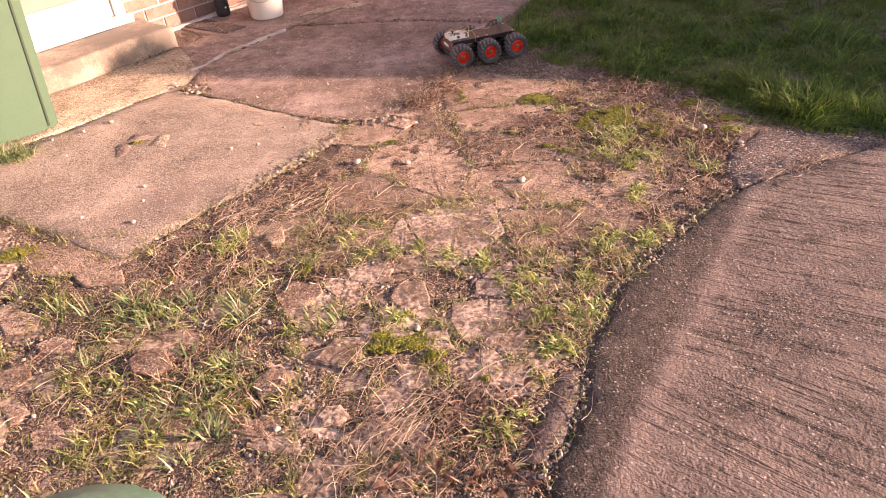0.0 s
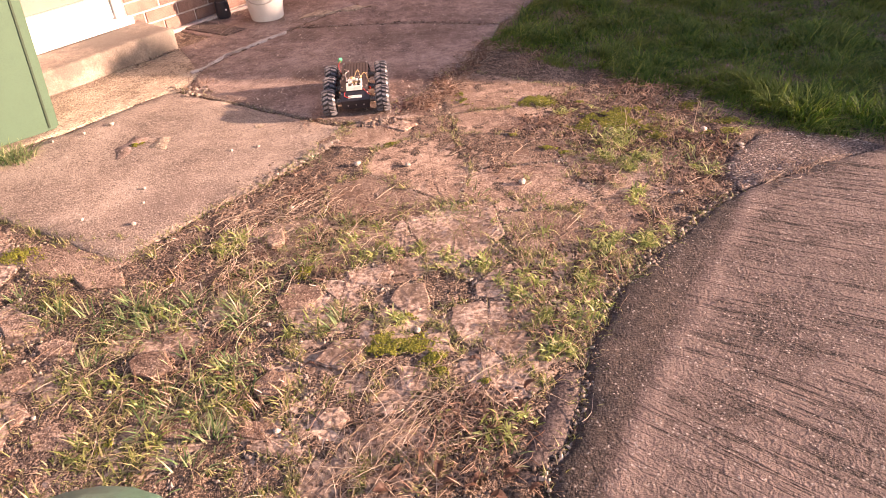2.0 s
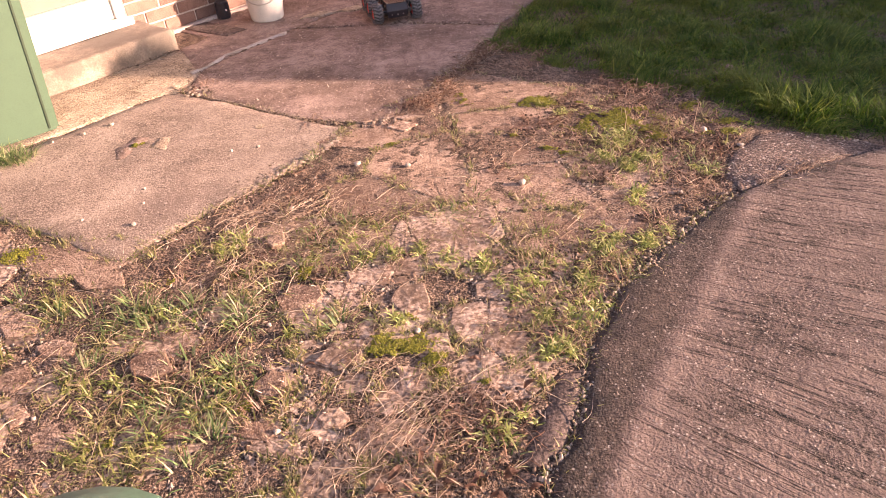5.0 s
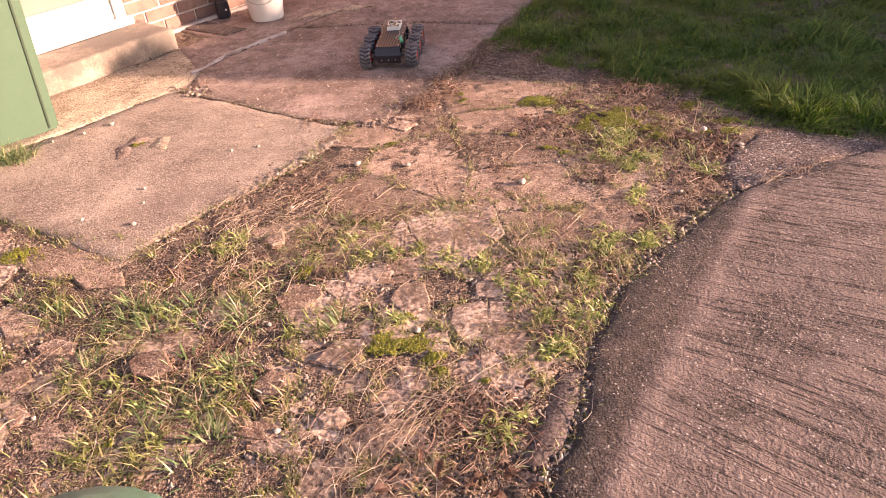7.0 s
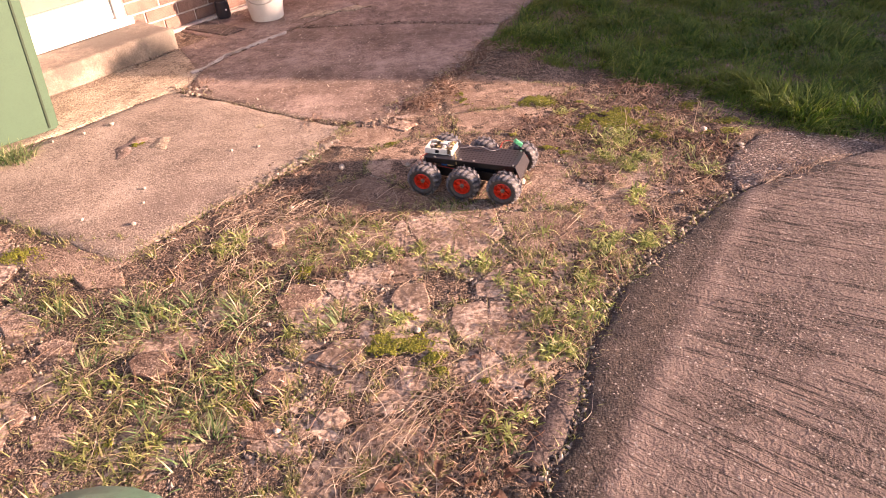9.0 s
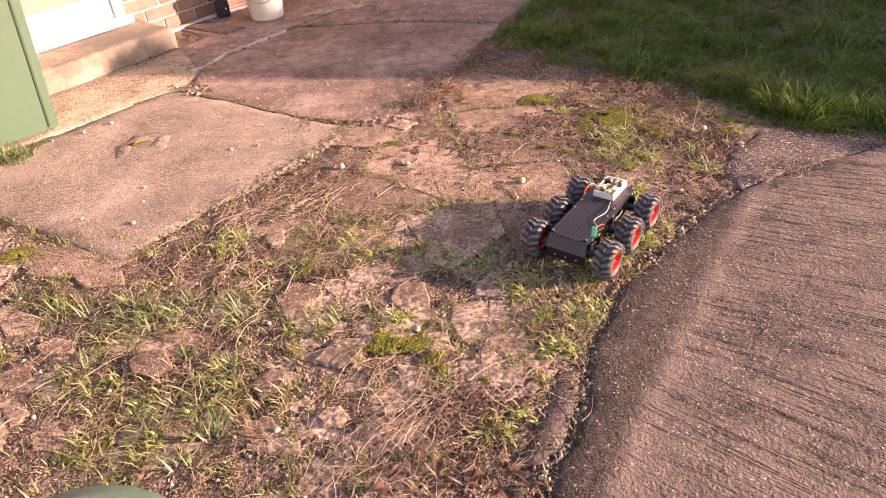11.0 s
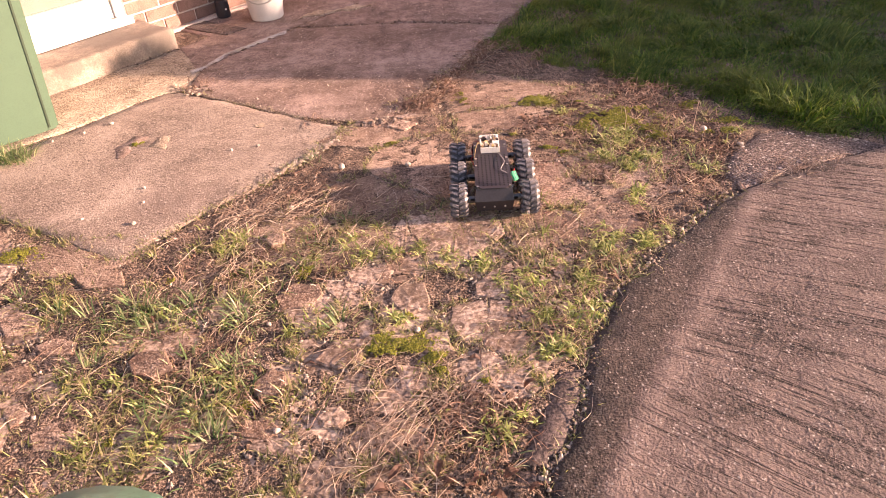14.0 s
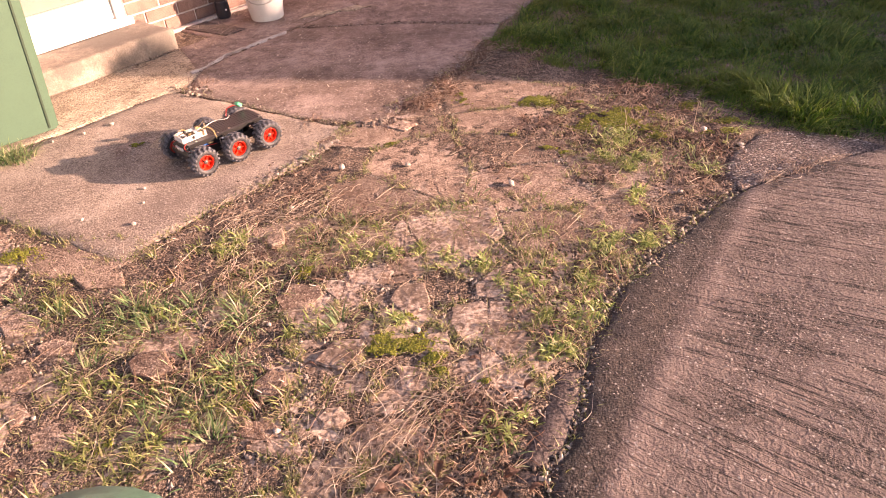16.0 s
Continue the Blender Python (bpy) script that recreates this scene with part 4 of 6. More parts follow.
        tagged(ob, "small pale pebble lying on the concrete", "pebble", group="loose pebbles on the yard")
    bm = lathe_bm([(0.021, -0.001), (0.022, 0.0005), (0.020, 0.0012), (0.010, 0.001)], 20)
    ring = finish("lichen_spot", bm, M_ROUGH)
    ring.matrix_world = pose(-0.775, 2.915, 0.003)
    tagged(ring, "round pale lichen spot on the slab", "lichen")
    hole = slab("pothole_fill", [(-1.365, 2.70), (-1.395, 2.81), (-1.34, 2.915), (-1.28, 2.90), (-1.325, 2.835), (-1.31, 2.77), (-1.33, 2.71)], M_FAR, None, top=0.0012, thick=0.008, wobble=0.016, round_edge=0.001, seed=3)
    tagged(hole, "dark damp patch in the concrete slab", "patch")
    pale = slab("repair_patch", [(-1.245, 2.79), (-1.215, 2.895), (-1.172, 2.885), (-1.16, 2.755)], M_ROUGH, None, top=0.0012, thick=0.008, wobble=0.014, round_edge=0.001, seed=3)
    tagged(pale, "pale cement repair in the concrete slab", "patch")
    n = 12000
    x, y = -1.9 + 3.2 * rng.rand(n), 0.65 + 2.9 * rng.rand(n)
    keep = inside_many(MIDDLE, x, y) & (rng.rand(n) < 0.65 + 0.5 * fbm(x * 5, y * 5, 63))
    x, y = x[keep], y[keep]
    s = 0.0022 + 0.006 * rng.rand(len(x)) ** 3
    ob = lumps("soil_crumbs", np.stack([x, y, -0.005 + 0.004 * rng.rand(len(x))], 1), s, 0.7, M_CRUMB, rng)
    tagged(ob, "scattered grit and crumbs of earth", "grit", kind="stuff")
    n = 42000
    x, y = -2.0 + 2.8 * rng.rand(n), 1.9 + 3.1 * rng.rand(n)
    keep = inside_many(SLAB_L, x, y) | inside_many(PATIO_A, x, y) | inside_many(STRIP, x, y) | inside_many(PATIO_B, x, y) | inside_many(PATIO_C, x, y)
    x, y = x[keep], y[keep]
    ob = lumps("gravel_bits", np.stack([x, y, np.full(len(x), 0.0005)], 1), 0.0009 + 0.0036 * rng.rand(len(x)) ** 4, 0.6, M_GRIT, rng)
    tagged(ob, "tiny gravel bits proud of the slabs", "grit", kind="stuff")
    n = 420
    x, y = 1.0 + 0.75 * rng.rand(n), 2.0 + 0.5 * rng.rand(n)
    keep = inside_many(BROOM_TOP, x, y)
    x, y = x[keep], y[keep]
    ob = lumps("lichen_specks", np.stack([x, y, np.full(len(x), SLAB_TOP - 0.001)], 1), 0.0015 + 0.005 * rng.rand(len(x)) ** 2, 0.35, M_MORTAR, rng)
    tagged(ob, "pale lichen specks on the dark corner slab", "lichen", kind="stuff")
    n = 16000
    x, y = 0.15 + 1.7 * rng.rand(n), 0.6 + 1.9 * rng.rand(n)
    keep = inside_many(BROOM, x, y)
    x, y = x[keep], y[keep]
    z = SLAB_TOP + np.maximum(0, 0.036 * x - 0.026 * y + 0.016) - 0.0008
    ob = lumps("surface_grit", np.stack([x, y, z], 1), 0.0009 + 0.0026 * rng.rand(len(x)) ** 4, 0.6, M_GRIT, rng)
    tagged(ob, "worn aggregate standing out of the broomed slab", "grit", kind="stuff")


build_stones()


# ---------------------------------------------------------------- weeds, tufts, moss, straw, dead leaves
def build_weeds():
    rng = np.random.RandomState(71)
    TUFT = [(-0.92, 1.63), (-0.73, 1.41), (-0.75, 1.27), (-0.59, 1.13), (-0.25, 1.56), (-0.39, 1.87), (0.53, 1.63), (0.30, 1.34), (0.39, 1.46),
            (0.27, 1.53), (-1.84, 2.775), (-1.34, 1.77), (0.80, 2.29), (1.01, 2.23), (0.13, 2.17), (-0.49, 2.54), (-0.61, 1.59), (-0.32, 2.07),
            (-0.58, 1.38), (0.54, 1.74), (-0.44, 1.79), (0.02, 2.05), (-0.77, 1.65), (-1.19, 1.66), (-1.89, 2.775), (-1.79, 2.80), (-1.93, 2.80), (-1.86, 2.80), (-1.81, 2.77), (0.86, 2.30), (0.96, 2.27), (0.34, 1.40)]
    TUFT_NEAR = [(-0.93, 1.66), (-0.96, 1.60), (-0.85, 1.62), (-0.63, 1.65), (-0.59, 1.55), (-0.78, 1.63), (-0.87, 1.53), (-0.69, 1.31), (-0.77, 1.29), (-0.72, 1.24), (-0.63, 1.24), (-0.60, 1.13), (-0.62, 1.36), (-0.63, 1.04), (-0.76, 1.17), (-0.43, 2.00), (-0.38, 1.89), (-0.31, 2.03), (0.08, 1.08), (0.10, 1.01), (-0.31, 1.52), (-0.34, 1.15), (-0.54, 1.69), (-1.01, 1.54), (-1.01, 1.41), (-0.53, 1.27), (-0.96, 1.69), (-0.87, 1.59), (-1.08, 1.65), (-0.45, 1.92)]
    for x, y in TUFT + TUFT_NEAR:
        if bare(x, y):
            continue
        by_bin = x < -1.7
        n = rng.randint(40, 60) if by_bin else rng.randint(14, 32) if y < 1.7 and x < 0 else rng.randint(10, 22)
        tall = 1.15 if by_bin else 0.85 if y < 1.7 and x < 0 else 0.62
        r = 0.010 + 0.035 * rng.rand(n)
        a = rng.rand(n) * 6.28
        base = np.stack([r * np.cos(a), r * np.sin(a), np.full(n, -0.01)], 1)
        ob = strips("grass_tuft", base, a + rng.randn(n) * 0.5, tall * (0.04 + 0.06 * rng.rand(n)), 0.003 + 0.003 * rng.rand(n), 0.3 + 0.7 * rng.rand(n), 0.35 + 0.6 * rng.rand(n), M_TUFT, None, 3)
        ob.location = (x, y, 0)
        tagged(ob, "tuft of green grass growing from a joint", "grass tuft", group="grass tufts in the joints")
    for x, y in ((1.56, 2.66), (1.74, 2.52), (1.49, 2.60), (1.66, 2.70), (1.60, 2.58), (1.82, 2.46), (1.45, 2.68), (1.53, 2.56), (1.70, 2.60)):
        n = rng.randint(60, 100)
        r = 0.01 + 0.05 * rng.rand(n)
        a = rng.rand(n) * 6.28
        base = np.stack([r * np.cos(a), r * np.sin(a), np.full(n, -0.01)], 1)
        ob = strips("grass_tuft", base, a + rng.randn(n) * 0.6, 0.08 + 0.08 * rng.rand(n), 0.003 + 0.003 * rng.rand(n), 0.3 + 0.6 * rng.rand(n), 0.5 + 0.5 * rng.rand(n), M_LAWN, None, 3)
        ob.location = (x, y, 0)
        tagged(ob, "tall bright tuft of grass at the lawn edge", "grass tuft", group="tall grass tufts at the lawn edge")
    SPREAD = [(-1.18, 1.72, 0.16), (-0.94, 1.44, 0.17), (-0.78, 1.19, 0.17), (-0.59, 1.28, 0.13), (-0.62, 1.84, 0.20), (-0.42, 1.94, 0.15), (-0.85, 2.04, 0.12), (-0.12, 1.80, 0.12),
              (0.11, 1.74, 0.06), (0.31, 1.58, 0.15), (0.48, 1.72, 0.11), (0.30, 1.36, 0.08), (0.88, 2.32, 0.17), (0.68, 2.40, 0.12), (0.26, 1.88, 0.10), (-0.32, 2.10, 0.10),
              (0.0, 2.09, 0.10), (-1.41, 2.02, 0.10), (-0.41, 1.47, 0.09), (-0.34, 1.12, 0.10), (0.0, 1.42, 0.07), (0.09, 1.04, 0.05), (0.67, 2.02, 0.10), (0.32, 2.08, 0.10)]
    MORE = [(-1.35, 1.5, 0.2), (-1.2, 1.2, 0.2), (-0.95, 1.05, 0.2), (0.42, 1.52, 0.06), (0.60, 1.70, 0.04), (0.75, 1.86, 0.04), (0.9, 2.6, 0.16), (0.65, 2.8, 0.16), (1.1, 2.6, 0.12), (-0.18, 2.3, 0.1), (0.2, 2.5, 0.1)]
    B, H, L, W = [], [], [], []
    for k, (x, y, r) in enumerate(SPREAD + MORE):
        for _ in range(int(360 * r * (1 if k < len(SPREAD) else 0.45))):
            cx, cy = x + r * 0.75 * rng.randn(), y + r * 0.6 * rng.randn()
            if not inside(MIDDLE, cx, cy) or bare(cx, cy) or fbm(np.array(cx * 9), np.array(cy * 9), 77) < 0.06:
                continue
            m = rng.randint(9, 22)
            size = 0.5 + 0.8 * rng.rand()
            for _ in range(m):
                a = rng.rand() * 6.28
                B.append((cx + 0.011 * rng.randn(), cy + 0.011 * rng.randn(), -0.010))
                H.append(a)
                L.append((0.016 + 0.040 * rng.rand()) * size * (1.25 if x < -0.5 and y < 1.9 else 0.85))
                W.append(0.0026 + 0.0030 * rng.rand())
    n = len(B)
    ob = strips("weeds", np.array(B), np.array(H), np.array(L), np.array(W), 0.3 + 0.7 * rng.rand(n), 0.25 + 0.7 * rng.rand(n), M_WEED, None, 2)
    tagged(ob, "low straggling weeds and grass between stones", "weeds", kind="stuff")
    # leafy mats
    MATS = [(0.27, 1.91, 0.06), (0.23, 1.93, 0.03), (0.33, 1.88, 0.04), (0.25, 1.58, 0.06), (0.29, 1.51, 0.04), (0.25, 1.37, 0.05), (0.30, 1.32, 0.04), (0.36, 1.47, 0.04), (0.41, 1.49, 0.03), (0.41, 1.62, 0.03), (0.49, 1.75, 0.04), (0.54, 1.84, 0.04), (0.17, 1.49, 0.03), (0.23, 1.67, 0.03), (0.78, 2.34, 0.05), (0.81, 2.30, 0.04), (0.72, 2.30, 0.05), (0.65, 2.36, 0.05), (0.84, 2.26, 0.03), (0.99, 2.26, 0.03), (1.01, 2.20, 0.03), (0.71, 2.50, 0.07), (0.71, 2.10, 0.02), (0.67, 2.03, 0.02), (0.74, 1.81, 0.03), (0.65, 1.80, 0.03)]
    MATS_THIN = [(-0.08, 1.85, 0.02), (0.01, 1.79, 0.03), (-0.16, 1.84, 0.03), (-0.25, 1.82, 0.04), (-0.42, 1.91, 0.07), (-0.29, 1.99, 0.05), (-0.58, 1.84, 0.05), (-0.73, 1.96, 0.05), (-0.83, 2.04, 0.04), (-0.68, 1.98, 0.04), (-0.59, 1.59, 0.05), (-0.46, 1.81, 0.03), (0.11, 1.74, 0.03), (0.17, 1.65, 0.03), (0.34, 1.74, 0.04), (1.03, 2.44, 0.06), (1.19, 2.51, 0.05), (0.74, 2.82, 0.05), (0.58, 2.79, 0.04), (0.09, 1.09, 0.03), (0.18, 1.12, 0.03), (-0.03, 1.16, 0.03), (-0.15, 1.53, 0.02), (-0.39, 1.56, 0.02), (-0.47, 1.48, 0.02), (-0.83, 1.62, 0.09), (-0.68, 1.29, 0.09), (-0.93, 1.42, 0.10), (-0.79, 1.26, 0.09), (-0.93, 1.20, 0.09)]
    B, H, L, W = [], [], [], []
    for k, (x, y, r) in enumerate(MATS + MATS_THIN):
        full = k < len(MATS)
        for _ in range(int((17000 if full else 3600) * r * r) + 10):
            cx, cy = x + r * 0.6 * rng.randn(), y + r * 0.75 * rng.randn()
            if inside(BROOM, cx, cy) or inside(SLAB_L, cx, cy) or bare(cx, cy) or fbm(np.array(cx * 14), np.array(cy * 14), 79) < (-0.08 if full else 0.03):
                continue
            size = 0.6 + 0.7 * rng.rand()
            for _ in range(rng.randint(4, 9)):
                B.append((cx + 0.007 * rng.randn(), cy + 0.007 * rng.randn(), -0.004 + 0.012 * rng.rand() ** 2))
                H.append(rng.rand() * 6.28)
                L.append((0.016 + 0.028 * rng.rand()) * size)
                W.append(0.0036 + 0.0034 * rng.rand())
    n = len(B)
    ob = strips("weed_mat", np.array(B), np.array(H), np.array(L), np.array(W), 0.5 + 0.7 * rng.rand(n), 0.15 + 0.7 * rng.rand(n), M_MAT, None, 3)
    tagged(ob, "leafy mats of pale green creeping weeds", "weeds", kind="stuff")
    # joint weeds along the slab edges and between the broken pieces
    B, H, L = [], [], []
    for a, b, lower in JOINTS:
        for _ in range(int((75 if lower else 55) * math.hypot(b[0] - a[0], b[1] - a[1]) + rng.rand())):
            s = rng.rand()
            cx, cy = a[0] + (b[0] - a[0]) * s + 0.007 * rng.randn(), a[1] + (b[1] - a[1]) * s + 0.007 * rng.randn()
            if (bare(cx, cy) and rng.rand() < 0.7) or fbm(np.array(cx * 7), np.array(cy * 7), 75) < 0.08:
                continue
            for _ in range(rng.randint(5, 12)):
                B.append((cx + 0.007 * rng.randn(), cy + 0.007 * rng.randn(), -0.004))
                H.append(rng.rand() * 6.28)
                L.append(0.010 + 0.024 * rng.rand() ** 1.5)
    for line, dens in ((SLAB_L[:6], 240), (SLAB_L[13:] + SLAB_L[:1], 200), (BROOM[2:24], 170), (PATIO_A[5:10], 60), ([(-1.26, 3.42), (-0.55, 2.935), (-0.33, 2.85)], 40)):
        for a, b in zip(line, line[1:]):
            for _ in range(int(dens * math.hypot(b[0] - a[0], b[1] - a[1]))):
                s = rng.rand()
                cx, cy = a[0] + (b[0] - a[0]) * s + 0.014 * rng.randn(), a[1] + (b[1] - a[1]) * s + 0.014 * rng.randn()
                for _ in range(rng.randint(2, 6)):
                    B.append((cx + 0.005 * rng.randn(), cy + 0.005 * rng.randn(), -0.008))
                    H.append(rng.rand() * 6.28)
                    L.append(0.012 + 0.032 * rng.rand() ** 1.5)
    n = len(B)
    ob = strips("joint_weeds", np.array(B), np.array(H), np.array(L), 0.0018 + 0.002 * rng.rand(n), 0.3 + 0.7 * rng.rand(n), 0.25 + 0.7 * rng.rand(n), M_WEED, None, 2)
    tagged(ob, "sparse grass rooted in the slab joints", "weeds", kind="stuff")


def build_moss():
    rng = np.random.RandomState(81)
    MOSS = [(0.78, 2.69, 0.11), (0.67, 2.63, 0.08), (0.86, 2.57, 0.08), (0.87, 2.76, 0.06), (0.48, 2.93, 0.06), (0.66, 2.88, 0.03), (1.11, 2.74, 0.03), (1.16, 2.50, 0.06), (0.45, 2.48, 0.03), (0.51, 2.43, 0.02), (-0.12, 1.53, 0.03), (-0.21, 1.40, 0.03), (-0.17, 1.38, 0.03), (-0.12, 1.39, 0.02), (-0.05, 1.35, 0.02), (-0.03, 1.30, 0.02), (-0.22, 1.45, 0.01), (-0.44, 1.79, 0.03), (-0.60, 1.41, 0.01), (-0.54, 1.23, 0.02), (-0.36, 1.14, 0.02), (-0.84, 1.14, 0.03), (-0.86, 1.79, 0.02), (0.08, 1.25, 0.01), (-0.18, 2.63, 0.02), (0.33, 2.62, 0.02), (0.42, 1.67, 0.02), (0.91, 2.51, 0.05)]
    MOSS += [(0.76, 2.72, 0.10), (0.82, 2.64, 0.08), (0.70, 2.66, 0.07), (1.13, 2.77, 0.04), (1.22, 2.58, 0.05), (0.46, 2.95, 0.05), (0.52, 2.90, 0.04), (-0.15, 1.42, 0.05), (-0.10, 1.40, 0.05), (-0.20, 1.44, 0.04), (-0.04, 1.35, 0.03), (-1.47, 2.01, 0.06), (-1.28, 2.835, 0.028), (-1.31, 2.83, 0.016), (-0.06, 3.0, 0.02), (0.16, 3.08, 0.03), (-0.30, 2.90, 0.02), (-0.43, 1.77, 0.03), (0.18, 3.0, 0.05)]
    P, D = [], []
    for x, y, r in MOSS:
        n = int(120 + 280000 * r * r)
        a, d = rng.rand(n) * 6.28, r * np.abs(rng.randn(n)) * 0.8
        px, py = x + d * np.cos(a) * 1.3, y + d * np.sin(a) * 0.8
        keep = fbm(px * 22, py * 22, 83, 3) > -0.1 + 0.35 * (d / r - 0.6)
        px, py, d = px[keep], py[keep], d[keep]
        n = len(px)
        P.append(np.stack([px, py, -0.001 + 0.008 * np.exp(-(d / r) ** 2)], 1))
        D.append(0.0012 + 0.0026 * rng.rand(n))
    ob = lumps("moss", np.concatenate(P), np.concatenate(D), 0.8, M_MOSS, rng)
    tagged(ob, "cushions of yellow-green moss on damp concrete", "moss", kind="stuff")


def stems(name, heaps, material, rng, long=0.10, thick=0.0007, lift=0.012, bow=0.35, lean=0.55, wander=1.1):
    """Heaps of thin curved stems lying over one another. heaps: x, y, radius, count."""
    bm_v, bm_f = [], []
    for x, y, r, n in heaps:
        for _ in range(n):
            cx, cy = x + r * 0.7 * rng.randn(), y + r * 0.6 * rng.randn()
            if bare(cx, cy) and rng.rand() < 0.75:
                continue
            a = rng.randn() * wander + lean
            length = 0.015 + long * (1.6 if y < 1.25 else 1.0) * rng.rand() ** 2
            rad = thick * (0.6 + 0.9 * rng.rand() ** 1.5)
            turn, kink, up, tip = rng.randn() * bow, rng.randn() * bow * 0.6, lift * rng.rand() ** 2, lift * rng.rand() ** 3
            on = SLAB_TOP + 0.003 if inside(BROOM, cx, cy) or inside(BROOM_TOP, cx, cy) else 0.0
            o = len(bm_v)
            px, py = cx, cy
            for k in range(6):
                s = k / 5
                h = a + turn * (s - 0.5) * 2 + kink * math.sin(7 * s)
                if k:
                    px, py = px + length / 5 * math.cos(h), py + length / 5 * math.sin(h)
                pz = on + 0.002 + up * math.sin(math.pi * s) + tip * s
                w = rad * (1.1 - 0.6 * s)
                for j in range(3):
                    b = 2.094 * j
                    bm_v.append((px - w * math.sin(h) * math.cos(b), py + w * math.cos(h) * math.cos(b), pz + w * math.sin(b)))
            for k in range(5):
                for j in range(3):
                    bm_f.append((o + 3 * k + j, o + 3 * k + (j + 1) % 3, o + 3 * k + 3 + (j + 1) % 3, o + 3 * k + 3 + j))
    me = bpy.data.meshes.new(name)
    me.from_pydata(bm_v, [], bm_f)
    return finish_mesh(name, me, material)


def build_straw():
    rng = np.random.RandomState(91)
    HEAPS = [(-0.58, 2.26, 0.12, 70), (-0.71, 2.13, 0.12, 60), (-0.45, 2.20, 0.10, 50), (-0.23, 1.09, 0.15, 90), (-0.08, 1.18, 0.15, 100), (0.11, 1.22, 0.10, 70), (-0.15, 1.0, 0.14, 90),
             (-0.27, 0.98, 0.07, 60), (-0.20, 1.06, 0.05, 50), (0.92, 2.46, 0.13, 40), (1.17, 2.09, 0.035, 60), (1.28, 2.128, 0.04, 70), (1.38, 2.155, 0.04, 50), (0.50, 1.91, 0.11, 40),
             (-0.83, 1.62, 0.15, 50), (-0.99, 1.36, 0.17, 60), (0.20, 2.39, 0.13, 40), (-0.24, 1.32, 0.09, 50), (-0.6, 1.95, 0.2, 60), (-0.4, 1.5, 0.4, 100), (-0.9, 1.5, 0.3, 150),
             (-0.3, 1.85, 0.35, 150), (0.34, 1.6, 0.18, 50), (0.65, 2.35, 0.28, 80), (-0.72, 1.86, 0.18, 130), (-0.45, 1.98, 0.2, 140), (-0.62, 2.1, 0.16, 120), (0.55, 2.1, 0.2, 60), (0.1, 2.15, 0.3, 50), (0.0, 3.06, 0.09, 50), (0.08, 3.18, 0.07, 40), (0.32, 3.66, 0.07, 60), (0.24, 3.50, 0.06, 40), (0.55, 3.05, 0.15, 20)]
    ob = stems("dry_straw", HEAPS, M_STRAW, rng, 0.13, 0.0008, 0.018, 0.22)
    tagged(ob, "tangled dry straw and dead grass stems", "straw", kind="stuff")
    ROOTS = [(-0.08, 3.0, 0.05, 90), (-0.03, 3.0, 0.04, 90), (0.02, 3.06, 0.06, 80), (0.08, 3.15, 0.07, 110), (0.06, 3.25, 0.05, 80), (0.15, 3.33, 0.05, 70), (0.22, 3.45, 0.06, 80), (0.28, 3.58, 0.06, 90),
             (0.33, 3.68, 0.05, 110), (0.38, 3.70, 0.05, 90), (0.46, 3.62, 0.05, 60), (0.58, 3.50, 0.05, 40), (0.42, 2.72, 0.06, 50), (0.50, 2.72, 0.06, 70), (0.85, 3.05, 0.09, 90), (1.0, 2.95, 0.10, 110),
             (1.05, 2.75, 0.10, 80), (0.15, 2.55, 0.07, 40), (0.25, 2.35, 0.06, 40), (-0.50, 2.30, 0.10, 70), (1.06, 2.35, 0.06, 50), (-0.55, 2.935, 0.03, 20), (0.04, 1.10, 0.09, 40), (0.12, 1.0, 0.07, 30)]
    ob = stems("dead_roots", ROOTS, M_BROWN, rng, 0.075, 0.0013, 0.026, 0.45, 0.2, 1.8)
    tagged(ob, "matted red-brown dead roots and weed stems", "dead weeds", kind="stuff")
    FINE = [(-1.1, 1.65, 0.2, 90), (-0.9, 1.45, 0.22, 100), (-0.75, 1.2, 0.2, 100), (-0.6, 1.8, 0.2, 160), (-0.4, 1.95, 0.2, 160), (0.3, 1.55, 0.12, 90), (0.48, 1.75, 0.12, 90), (0.75, 2.35, 0.2, 200),
            (0.3, 1.88, 0.1, 70), (0.0, 1.95, 0.2, 100), (-0.15, 1.1, 0.2, 70), (-1.3, 1.35, 0.2, 70)]
    ob = stems("fine_stalks", FINE, M_WEED, rng, 0.07, 0.0006, 0.05, 0.5, 0.9, 2.0)
    tagged(ob, "fine wiry green and tan weed stalks", "weeds", kind="stuff")


def leaf_bm(length, width, curl, rng):
    bm = bmesh.new()
    rows = []
    for k in range(7):
        s = k / 6
        w = width * math.sin(math.pi * min(0.97, s * 0.93 + 0.05)) ** 0.8
        z = curl * length * math.sin(math.pi * s) + 0.002 * rng.rand()
        rows.append([bm.verts.new((length * (s - 0.5), q * w * 0.5, z + abs(q) * w * 0.22)) for q in (-1, 0, 1)])
    for a, b in zip(rows, rows[1:]):
        for k in range(2):
            bm.faces.new((a[k], a[k + 1], b[k + 1], b[k]))
    top = list(bm.faces)
    got = bmesh.ops.solidify(bm, geom=top, thickness=0.0008)
    return bm


